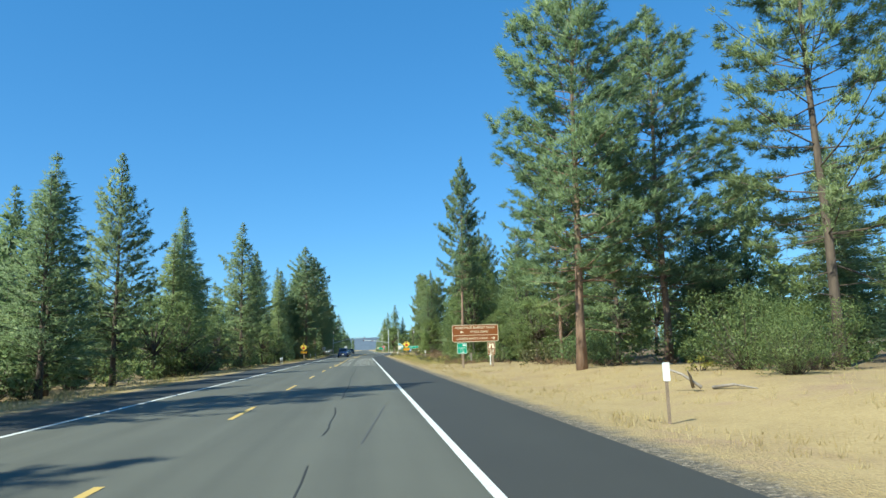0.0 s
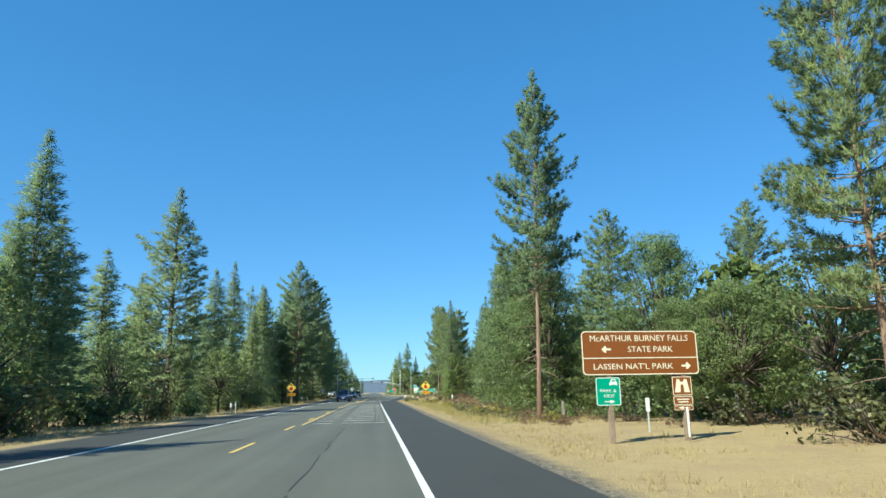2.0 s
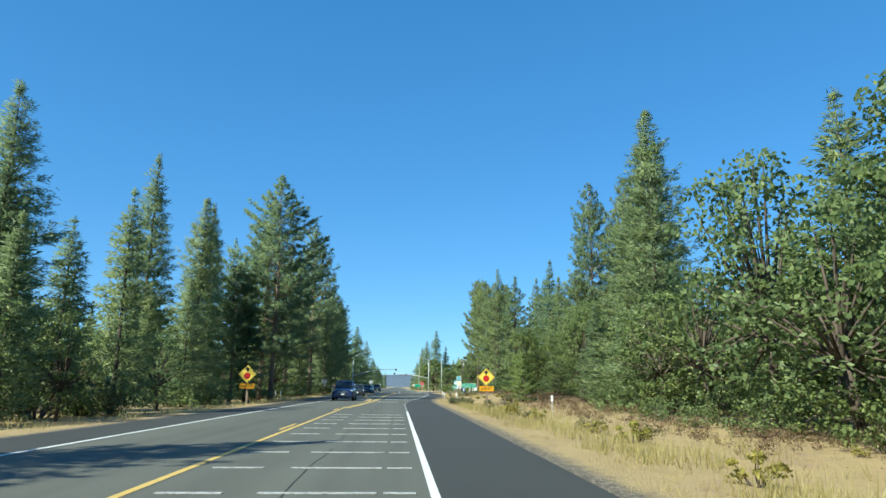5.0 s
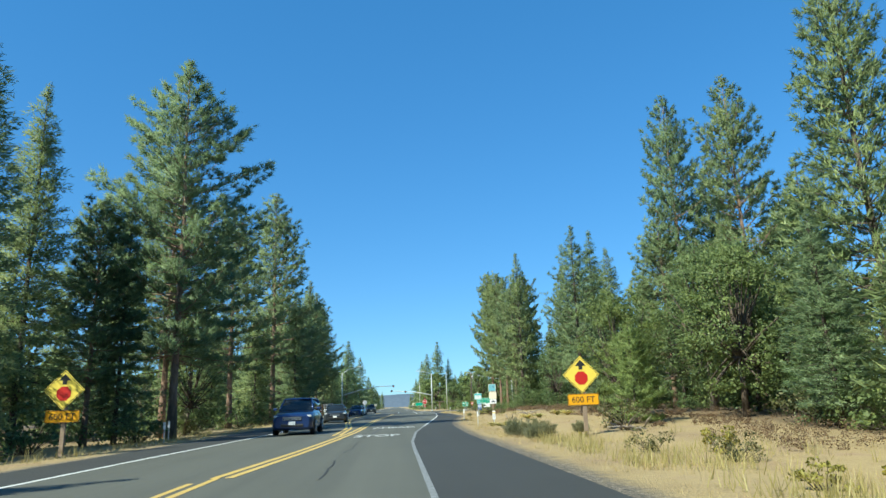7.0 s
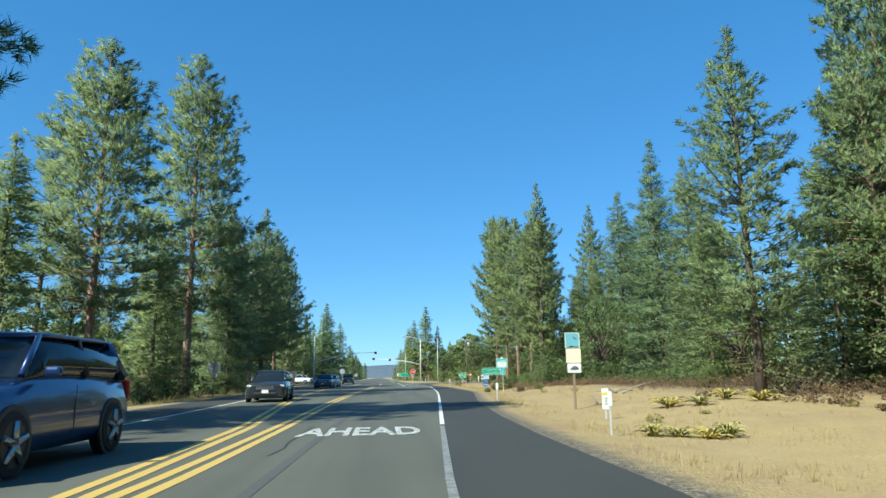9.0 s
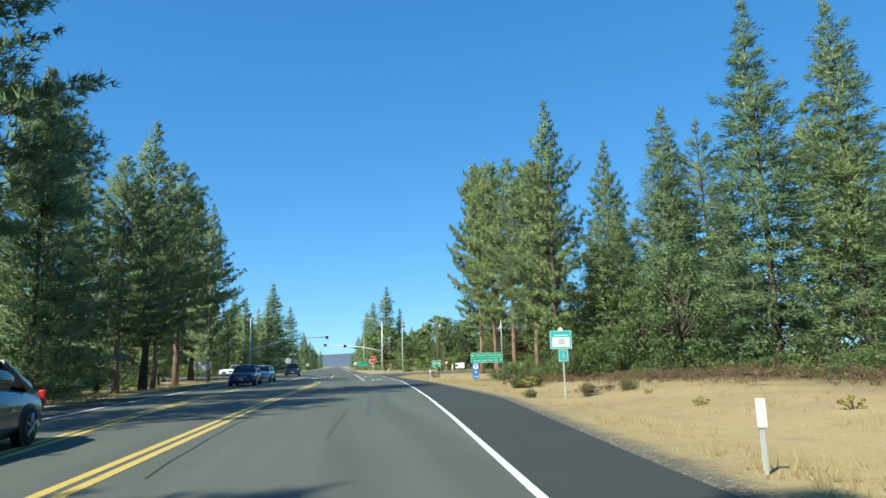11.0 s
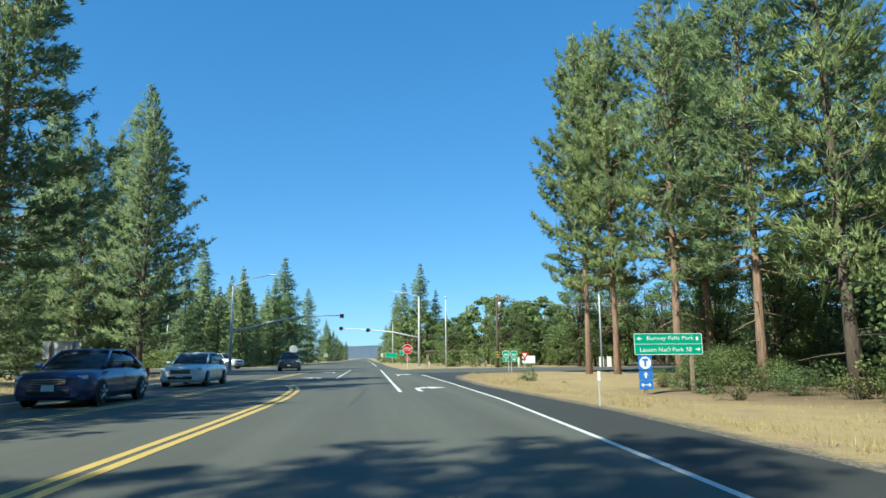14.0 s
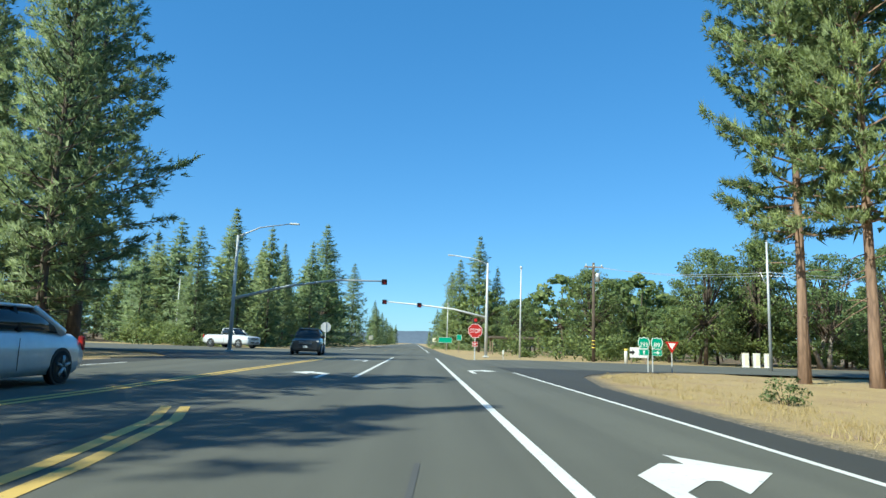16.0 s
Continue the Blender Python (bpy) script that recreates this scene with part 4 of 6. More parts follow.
# kind, x, y, height, relative width
for row in (
    ("pineN", 7.3, 23.9, 17.6, 1.0, 1.6), ("pineN", 13.1, 28.5, 18.0, 1.0), ("pineL", 13.2, 17.2, 17.0, 0.92), ("pineC", 17.0, 31.0, 9.0, 1.1), ("firB", 20.0, 26.0, 10.5, 1.1), ("oakM", 19.5, 33.0, 6.5, 1.0), ("firB", 24.0, 30.0, 12.0, 1.0), ("pineN", 11.3, 39.7, 15.4, 0.66),
    ("pineD", 13.2, 35.0, 11.0, 1.1), ("pineR", 7.9, 59.8, 19.8, 0.63, 1.4), ("oakN", 13.0, 53.5, 4.8, 1.0), ("oakN", 9.6, 65.5, 9.0, 0.95), ("oakA", 10.7, 76.5, 8.8, 1.0),
    ("firA", 14.8, 103.3, 19.0, 0.9), ("oakM", 12.8, 88.0, 10.5, 0.95), ("oakN", 11.2, 71.2, 12.6, 0.6), ("pineB", 16.0, 70.0, 14.5, 0.9),
    ("pineC", 20.3, 118.0, 23.0, 0.68), ("pineB", 22.6, 142.1, 26.2, 0.60), ("pineB", 25.1, 136.8, 25.2, 0.64), ("pineD", 12.2, 137.0, 13.2, 0.95),
    ("oakN", 17.4, 128.5, 9.6, 1.0), ("oakM", 21.0, 132.0, 11.0, 1.0), ("oakA", 15.6, 122.0, 8.4, 1.0), ("youngp", 9.9, 120.6, 4.6, 0.95), ("youngp", 17.2, 118.0, 5.6, 0.9), ("oakB", 11.4, 127.0, 7.2, 0.85), ("firB", 14.0, 113.0, 7.5, 1.2),
    ("firC", 24.2, 171.4, 22.2, 0.9), ("oakM", 18.9, 172.0, 8.0, 0.9), ("oakM", 23.9, 180.6, 8.6, 0.9), ("firA", 26.8, 196.6, 16.0, 0.9), ("firB", 24.1, 165.0, 18.3, 0.9),
    ("pineD", 18.6, 191.8, 24.4, 0.74), ("pineC", 28.3, 201.9, 24.6, 0.7), ("pineA", 17.7, 217.6, 26.2, 0.62), ("pineA", 18.7, 214.6, 25.6, 0.62),
    ("firB", 26.3, 185.8, 21.6, 0.95), ("snag", 29.6, 186.0, 20.5, 0.85), ("pineB", 18.4, 197.0, 20.5, 0.8), ("pineB", 18.3, 204.4, 23.0, 0.76), ("pineA", 22.6, 209.0, 24.0, 0.75),
    ("pineC", -14.4, 35.8, 12.8, 0.82), ("firB", -16.7, 57.3, 14.4, 1.0), ("pineD", -14.0, 69.8, 15.4, 1.05), ("oakN", 13.9, 57.0, 9.6, 0.85), ("pineB", 21.8, 62.0, 12.6, 0.9), ("oakB", 18.7, 54.0, 6.4, 1.1), ("pineC", -20.0, 222.0, 19.6, 0.8), ("firB", -21.0, 231.0, 22.4, 0.8), ("pineD", 17.2, 34.0, 8.0, 1.1),
    ("firB", -16.3, 91.4, 13.8, 1.0), ("firB", -19.5, 115.4, 19.2, 0.8), ("firC", -14.2, 126.0, 13.2, 0.75),
    ("firG", -32.8, 118.9, 17.8, 1.0), ("firB", -16.9, 122.1, 17.2, 0.8), ("pineN", -12.3, 128.5, 22.0, 0.98), ("pineB", -14.2, 132.5, 18.0, 0.85), ("pineA", -15.2, 125.0, 12.2, 0.9),
    ("firA", -15.5, 115.0, 15.8, 0.8), ("pineB", -14.7, 150.4, 19.6, 0.95), ("pineB", -13.1, 161.6, 24.5, 0.85), ("snag", -28.2, 172.3, 25.0, 0.8), ("firA", -11.8, 167.5, 14.6, 0.9),
    ("pineD", -12.9, 187.5, 19.6, 1.0), ("pineB", -12.9, 196.8, 19.4, 0.9), ("pineD", -18.4, 229.2, 26.0, 1.0), ("pineC", -14.2, 218.2, 21.0, 0.72), ("firC", -25.3, 228.0, 26.5, 0.8),
    ("firG", -23.6, 226.0, 23.4, 0.8), ("firB", -17.0, 208.0, 9.0, 1.0), ("pineB", -15.0, 176.0, 17.5, 0.95), ("pineD", -16.2, 203.0, 11.0, 0.9), ("pineB", -12.8, 181.5, 15.0, 0.9), ("pineB", -13.4, 192.0, 14.5, 0.9),
    ("firF", -31.2, 307.0, 24.0, 1.15), ("firF", -24.3, 268.0, 14.0, 1.2), ("firF", -16.8, 318.5, 23.6, 1.25), ("firG", -32.6, 357.0, 25.5, 0.85), ("firF", -15.0, 360.0, 21.0, 1.05), ("firF", -16.1, 467.0, 18.4, 0.9),
    ("firF", 13.7, 319.4, 22.6, 1.05), ("firF", 8.8, 335.0, 17.0, 1.05), ("firF", 10.6, 332.0, 19.5, 1.05), ("firG", 17.5, 322.0, 17.0, 0.9), ("oakA", 26.5, 275.0, 10.6, 1.2), ("oakA", 15.5, 282.0, 7.8, 1.3),
    ("oakA", 21.1, 264.0, 10.4, 1.1), ("oakA", 33.0, 252.0, 7.6, 1.25), ("oakA", 37.0, 258.0, 8.8, 1.15), ("oakA", 29.0, 268.0, 6.6, 1.3), ("oakA", 45.0, 256.0, 7.0, 1.4), ("oakA", 52.0, 262.0, 9.4, 1.2),
    ("firG", -21.0, 345.0, 18.0, 0.9), ("firF", -27.0, 330.0, 19.0, 0.9), ("pineG", -24.0, 298.0, 17.0, 0.8), ("firF", -19.0, 292.0, 13.0, 1.0), ("firG", -36.0, 285.0, 16.0, 1.0),
    ("pineC", -14.2, 18.5, 11.0, 1.0), ("pineD", -14.3, 9.5, 20.0, 0.95), ("pineD", -13.6, 26.0, 9.0, 1.1), ("pineG", -15.5, -3.0, 15.0, 1.0),
):
    plant(*row)

# the rest of the wood, behind and between the trees above
wood = np.random.default_rng(77)


def tree_line_right(y):
    return along([(0, 17), (18, 15), (22, 10.8), (45, 11.7), (60, 10.8), (95, 12.4), (110, 14.4), (128, 18.0), (140, 19.5), (165, 21.5), (190, 22.0), (205, 27.0), (222, 38.0)], y)


def tree_line_left(y):
    return along([(0, -14.0), (60, -13.4), (110, -13.2), (150, -13.6), (190, -15.0), (212, -16.5), (232, -24.0)], y)


def fill(count, ys, side, kinds, heights, depth):
    made = 0
    for _ in range(count * 14):
        if made >= count:
            break
        y = wood.uniform(*ys)
        off = depth * wood.uniform(0, 1) ** 1.4
        x = tree_line_right(y) + off if side > 0 else tree_line_left(y) - off
        if any((x - a) ** 2 + (y - b) ** 2 < 6.0 for a, b in TREES):
            continue
        k = kinds[int(wood.integers(len(kinds)))]
        h = wood.uniform(*heights) * (0.62 if k.startswith("oak") else 1.0)
        if side > 0 and 46 < y < 66 and off < 6:
            k, h = "oakN", min(h, 5.0)
        if off < 5.5:      # finer foliage at the edge of the wood
            k = {"firX": "firM", "pineX": "firM", "oakX": "oakM", "firF": "firM", "firG": "firM", "pineG": "firM", "oakF": "oakM", "oakG": "oakM"}.get(k, k)
        plant(k, x, y, h, wood.uniform(0.85, 1.25))
        made += 1


fill(18, (38, 112), 1, ("oakM", "oakM", "firM", "oakM"), (7, 12.5), 5)
fill(8, (24, 112), 1, ("oakF", "oakG", "firG", "pineG", "oakF"), (8, 13.5), 14)
fill(34, (20, 112), 1, ("oakX", "firX", "pineX", "oakX"), (9, 14), 55)
fill(12, (110, 212), 1, ("oakM", "oakM", "firM"), (7, 13), 5)
fill(8, (108, 215), 1, ("oakF", "oakG", "firF", "pineG"), (8, 15), 14)
fill(34, (108, 215), 1, ("oakX", "firX", "pineX"), (9, 16), 55)
fill(18, (6, 112), -1, ("oakM", "firM", "firM"), (6, 11), 5)
for row in (("pineC", 27.5, 146.0, 21.0, 0.9), ("pineG", 24.0, 128.0, 15.0, 1.1), ("pineG", 29.0, 138.0, 17.0, 1.1), ("firG", 31.0, 150.0, 19.0, 1.1), ("pineB", 20.4, 141.0, 15.0, 0.95), ("firM", 26.0, 178.0, 13.0, 1.2), ("pineG", 31.5, 176.0, 18.0, 1.1), ("pineG", 30.0, 192.0, 19.0, 1.1)):
    plant(*row)
for row in (("oakA", 21.5, 200.5, 6.4, 1.0), ("firM", 25.0, 205.0, 9.5, 1.2), ("oakB", 24.0, 210.5, 6.8, 1.0), ("oakM", 28.0, 207.5, 8.0, 1.0), ("firM", 30.5, 213.0, 11.0, 1.2), ("firB", 32.0, 205.0, 15.0, 1.0), ("oakM", 33.5, 217.5, 7.5, 1.0), ("oakM", 25.8, 216.0, 5.0, 1.0),
            ("oakA", 26.8, 247.5, 10.6, 1.0), ("oakA", 32.5, 249.5, 12.0, 1.0), ("oakB", 38.0, 248.0, 11.0, 1.1), ("oakA", 46.0, 250.0, 12.0, 1.1), ("firB", 36.0, 256.0, 15.0, 1.0)):
    plant(*row)
fill(14, (4, 112), -1, ("oakF", "firF", "firG", "pineG", "oakG"), (8, 12), 14)
fill(36, (4, 112), -1, ("firX", "pineX", "oakX"), (9, 13), 50)
fill(13, (128, 182), -1, ("firM", "firM", "oakM"), (7, 13), 9)
fill(12, (110, 215), -1, ("firF", "firG", "pineG", "oakF"), (8, 15), 14)
fill(36, (110, 215), -1, ("firX", "pineX", "oakX"), (9, 15), 50)


def fill_far(count, xs, ys, kinds, heights):
    for _ in range(count):
        plant(kinds[int(wood.integers(len(kinds)))], wood.uniform(*xs), wood.uniform(*ys), wood.uniform(*heights), wood.uniform(0.9, 1.2))


fill_far(34, (-60, -15), (268, 350), ("firX", "pineX", "firG", "firX"), (10.5, 18))
fill_far(30, (-100, -17), (350, 560), ("firX", "pineX"), (12, 18.5))
fill_far(34, (10, 75), (284, 370), ("firX", "pineX", "oakX", "oakX"), (8, 13))
fill_far(26, (10, 90), (370, 560), ("firX", "pineX"), (11, 17))
fill_far(14, (-30, -12), (420, 760), ("firX",), (12, 18))
fill_far(14, (8, 30), (420, 760), ("firX",), (11, 18))
fill_far(13, (26, 80), (252, 282), ("oakM", "oakF"), (4.2, 8.0))
fill_far(26, (24, 110), (262, 300), ("oakX", "oakX", "firX"), (6, 10.5))
fill_far(14, (-48, -17), (272, 330), ("firF", "firM", "oakF"), (8, 15))
fill_far(22, (-110, -38), (262, 310), ("firX", "oakX", "pineX"), (9, 17))

# brush along the forest edge
for _ in range(46):
    y = wood.uniform(4, 215)
    x = tree_line_right(y) + wood.uniform(-2.2, 2.0)
    if not (118 < y < 128 and x < 13):
        plant(("bushA", "bushA", "bushB")[int(wood.integers(3))], x, y, wood.uniform(0.9, 1.9) / 1.0, wood.uniform(0.9, 1.3))
for _ in range(44):
    y = wood.uniform(4, 212)
    plant(("bushA", "bushA", "bushB")[int(wood.integers(3))], tree_line_left(y) + wood.uniform(-2.5, 0.9), y, wood.uniform(1.0, 2.6), wood.uniform(0.9, 1.3))
for _ in range(26):
    y = wood.uniform(60, 108)
    plant(("bushB", "bushD")[int(wood.integers(2))], wood.uniform(4.6, 7.2), y, wood.uniform(0.35, 0.7), 1.0)
for _ in range(18):
    y = wood.uniform(8, 215)
    plant("bushD", wood.uniform(along(PAVE_R, y) + 3.0, along(PAVE_R, y) + 8.0), y, wood.uniform(0.14, 0.3), 1.1)
for x, y, h, k in ((10.2, 205.9, 0.75, "bushA"), (8.6, 118.5, 1.2, "bushB"), (9.0, 13.4, 1.5, "bushN"), (10.3, 17.4, 2.5, "bushN"), (10.9, 15.2, 2.0, "bushN"), (11.9, 22.5, 1.3, "bushN"), (13.6, 21.0, 2.4, "busho"), (14.6, 27.5, 2.4, "busho"), (9.6, 28.0, 1.4, "busho"), (17.0, 24.0, 3.0, "busho"), (10.6, 33.0, 2.0, "busho"),
                   (8.9, 17.7, 0.5, "bushD"), (11.2, 20.3, 0.7, "bushB"), (13.0, 136.4, 1.2, "bushB"), (14.2, 137.4, 1.3, "bushB"),
                   (16.2, 183.6, 2.1, "busho"), (17.6, 185.4, 3.9, "busho"), (19.4, 186.2, 2.9, "busho"), (15.0, 185.2, 1.2, "busho"), (21.2, 185.0, 3.2, "busho"), (9.3, 170.9, 1.1, "bushB"), (10.4, 171.6, 0.8, "bushB"), (9.6, 169.6, 0.7, "bushD"), (5.4, 55.0, 0.5, "bushB"), (6.3, 57.4, 0.6, "bushB"), (7.0, 54.2, 0.55, "bushD"), (5.9, 61.6, 0.6, "bushB"), (7.4, 63.4, 0.7, "bushA"), (8.6, 58.0, 0.8, "bushA"), (4.9, 66.0, 0.7, "bushB"), (5.0, 68.9, 0.8, "bushB"), (16.4, 192.0, 1.2, "busho"), (14.8, 199.0, 1.0, "busho"), (14.9, 196.9, 1.1, "bushA"), (16.2, 198.6, 1.7, "busho"), (17.9, 199.4, 2.0, "busho"), (19.6, 201.8, 2.2, "busho"), (21.2, 206.0, 2.0, "busho"), (14.4, 194.4, 0.9, "bushA"), (16.9, 194.8, 1.3, "bushA"), (18.4, 196.0, 1.4, "busho"), (13.4, 190.6, 0.7, "bushB"), (16.0, 188.6, 0.8, "bushB"),
                   (36.0, 208.0, 11.0, "firM"), (43.0, 214.0, 13.0, "pineG"), (39.0, 216.5, 7.0, "oakM"), (34.0, 213.0, 6.0, "oakM")):
    plant(k, x, y, h, 1.1)


def upright_brush(name, seed, h, radius, stems, mat, label):
    """Broom-like brush: many thin upright stems from one base, each with short side blades."""
    rng = np.random.default_rng(seed)
    e = thing(name, label=label, category="shrub", group="roadside shrubs")
    lb = bmesh.new()
    cs, ds = [], []
    for k in range(stems):
        a, q = rng.uniform(0, 6.28), rng.uniform(0, 1) ** 0.6
        out = np.array([math.cos(a), math.sin(a), 0]) * radius * q
        top = out + (0, 0, h * rng.uniform(0.6, 1.0) * (1.05 - 0.4 * q * q))
        foot = out * 0.45
        if k % 3 == 0:
            limb_mesh(lb, foot, top, 0.006, 3, 0.0)
        for j in range(11):
            w = rng.uniform(0.15, 1.0)
            cs.append(foot + (top - foot) * w)
            ds.append((top - foot) / np.linalg.norm(top - foot))
    tagged(part("stemwork", lb, M_BARK_DARK, e), kind="stuff")
    v, f = tufts(rng, np.array(cs), np.array(ds), 7, 0.11, 0.011, 0.4)
    soup("foliage", v, f, mat, e)
    return e


sage = upright_brush("shrub", 61, 0.68, 0.55, 60, M_SAGE, "upright grey-green brush on dry grass beside the shoulder")
spots = ((3.75, 115.9, 0.95), (4.3, 115.1, 1.0), (4.05, 114.3, 0.75), (4.9, 116.3, 0.85), (10.2, 171.2, 0.8), (6.6, 117.6, 0.7), (9.2, 170.4, 0.9), (6.9, 160.6, 0.5), (9.4, 161.8, 0.6), (10.3, 160.2, 0.7))
for k, (x, y, s) in enumerate(spots):
    m = pose(x, y, ground_height(x, y) - 0.03, 0, 0, 77 * k) @ Matrix.Diagonal((s, s, s, 1))
    if k == 0:
        sage.matrix_basis = m
    else:
        copy_thing(sage, m @ Matrix.Diagonal(sage.scale).inverted().to_4x4())


def strap_clump(seed, leaves_n, h):
    """A low rosette of dried strap leaves, arching out from one root."""
    rng = np.random.default_rng(seed)
    e = thing("weed_clump", label="low clump of dried yellow strap-leaved weeds", category="weed", group="yellow weeds")
    for fresh, name in ((0, "dry_leaf_rosette"), (1, "green_leaf_rosette")):
        bm = bmesh.new()
        for _ in range(leaves_n // (1 + 2 * fresh)):
            a, length, w = rng.uniform(0, 6.28), rng.uniform(0.5, 1.1) * h * 1.5, rng.uniform(0.022, 0.042)
            rise, foot = rng.uniform(0.35, 1.0) * h, rng.uniform(0, 0.16, 2) - 0.08
            side = Vector((-math.sin(a), math.cos(a), rng.uniform(-0.4, 0.4)))
            rows = []
            for k in range(5):
                q = k / 4
                c = Vector((foot[0] + math.cos(a) * length * q, foot[1] + math.sin(a) * length * q, rise * (2.3 * q - 1.7 * q * q)))
                d = side * (w * (0.35 + 1.3 * q * (1 - q) * 2) * (1 - 0.9 * (k == 4)))
                rows.append((bm.verts.new(c - d), bm.verts.new(c + Vector((0, 0, -0.2 * w))), bm.verts.new(c + d)))
            for (p, q, u), (p2, q2, u2) in zip(rows, rows[1:]):
                bm.faces.new((p, q, q2, p2))
                bm.faces.new((q, u, u2, q2))
        part(name, bm, M_BRUSH if fresh else M_STRAW_LEAF, e)
    return e


clump = None
for k, (x, y, sx, sz) in enumerate(((7.75, 134.1, 1.5, 1.0), (8.35, 133.5, 1.2, 0.8), (9.85, 134.9, 1.3, 1.2), (10.2, 133.6, 1.4, 1.1), (4.6, 127.75, 0.9, 0.8), (4.95, 127.5, 0.9, 0.75), (5.35, 127.1, 1.0, 0.8), (5.75, 127.2, 0.8, 1.0), (7.4, 131.3, 0.4, 0.4))):
    m = pose(x, y, ground_height(x, y) - 0.01, 0, 0, 111 * k) @ Matrix.Diagonal((0.7 * sx, 0.7 * sx, sz, 1))
    if clump is None:
        clump = strap_clump(5, 46, 0.38)
        clump.matrix_basis = m
    else:
        copy_thing(clump, m @ Matrix.Diagonal(clump.scale).inverted().to_4x4())


def joined_brush(name, spots, mat, count, leaf, label, broad=1.1):
    """Low brush that nobody could count, in one mesh: clumps of small leaves on the ground."""
    rng = np.random.default_rng(len(spots))
    cs, rs = [], []
    for x, y, h in spots:
        for k in range(9):
            a, q = rng.uniform(0, 6.28), rng.uniform(0.15, 0.85)
            d = h * broad * rng.uniform(0, 1)
            z = ground_height(x, y) if y < 226 else -0.08
            cs.append((x + d * math.cos(a), y + d * math.sin(a), z + h * q))
            rs.append(h * rng.uniform(0.28, 0.45))
    v, f, n = leaves(rng, np.array(cs), np.array(rs), count, leaf)
    tagged(soup(name, v, f, mat, normals=n), label, "brush", kind="stuff")


dry_spots = [(wood.uniform(7.6, 11.2), wood.uniform(58, 112), wood.uniform(0.3, 0.7)) for _ in range(70)]
dry_spots += [(wood.uniform(12.0, 20.5), wood.uniform(139, 171), wood.uniform(0.3, 0.62)) for _ in range(110)]
dry_spots += [(wood.uniform(11, 16), wood.uniform(114, 138), wood.uniform(0.25, 0.6)) for _ in range(24)]
dry_spots += [(tree_line_right(y) - wood.uniform(0.0, 3.2), y, wood.uniform(0.25, 0.55)) for y in wood.uniform(165, 206, 30)]
rough = np.random.default_rng(8)
dry_spots += [(rough.uniform(5.6, 9.2), rough.uniform(50, 68), rough.uniform(0.2, 0.42)) for _ in range(34)]
dry_spots += [(wood.uniform(8.5, 12), wood.uniform(24, 50), wood.uniform(0.2, 0.45)) for _ in range(20)]
dry_spots += [(wood.uniform(9.5, 14.5), wood.uniform(117, 137), wood.uniform(0.15, 0.32)) for _ in range(46)]
dry_spots += [(rough.uniform(9.0, 15.5), rough.uniform(161, 178), rough.uniform(0.22, 0.5)) for _ in range(46)]
joined_brush("dry_brush", dry_spots, M_RUST, 52, 0.036, "low rust-brown dry brush along the forest edge", 2.4)
under = []
for y in np.arange(20, 214, 1.5):
    under += [(tree_line_right(y) + wood.uniform(0.5, 8.0), y + wood.uniform(-0.7, 0.7), wood.uniform(0.6, 1.7)), (tree_line_left(y) - wood.uniform(0.0, 8.0), y + wood.uniform(-0.7, 0.7), wood.uniform(0.6, 1.8))]
joined_brush("understory", under, M_OAK, 26, 0.15, "dark green brush between the trunks of the wood")
thicket = [(wood.uniform(12, 100), wood.uniform(247, 268), wood.uniform(1.4, 3.4)) for _ in range(60)]
thicket += [(wood.uniform(-100, -15), wood.uniform(262, 288), wood.uniform(1.4, 3.6)) for _ in range(50)]
joined_brush("far_thicket", thicket, M_OAK, 80, 0.20, "dense green thicket under the far trees")
for k in range(26):
    y = 148 + 2.0 * k + wood.normal(0, 0.7)
    plant("busho" if k % 3 == 0 else "bushA", tree_line_right(y) - 2.6 + wood.normal(0, 0.8), y, wood.uniform(0.7, 1.6), wood.uniform(1.0, 1.4))
for k in range(22):
    y = 60 + 2.4 * k + wood.normal(0, 0.7)
    plant("bushA", tree_line_right(y) - 0.8 + wood.normal(0, 0.6), y, wood.uniform(0.9, 2.0), wood.uniform(1.0, 1.4))


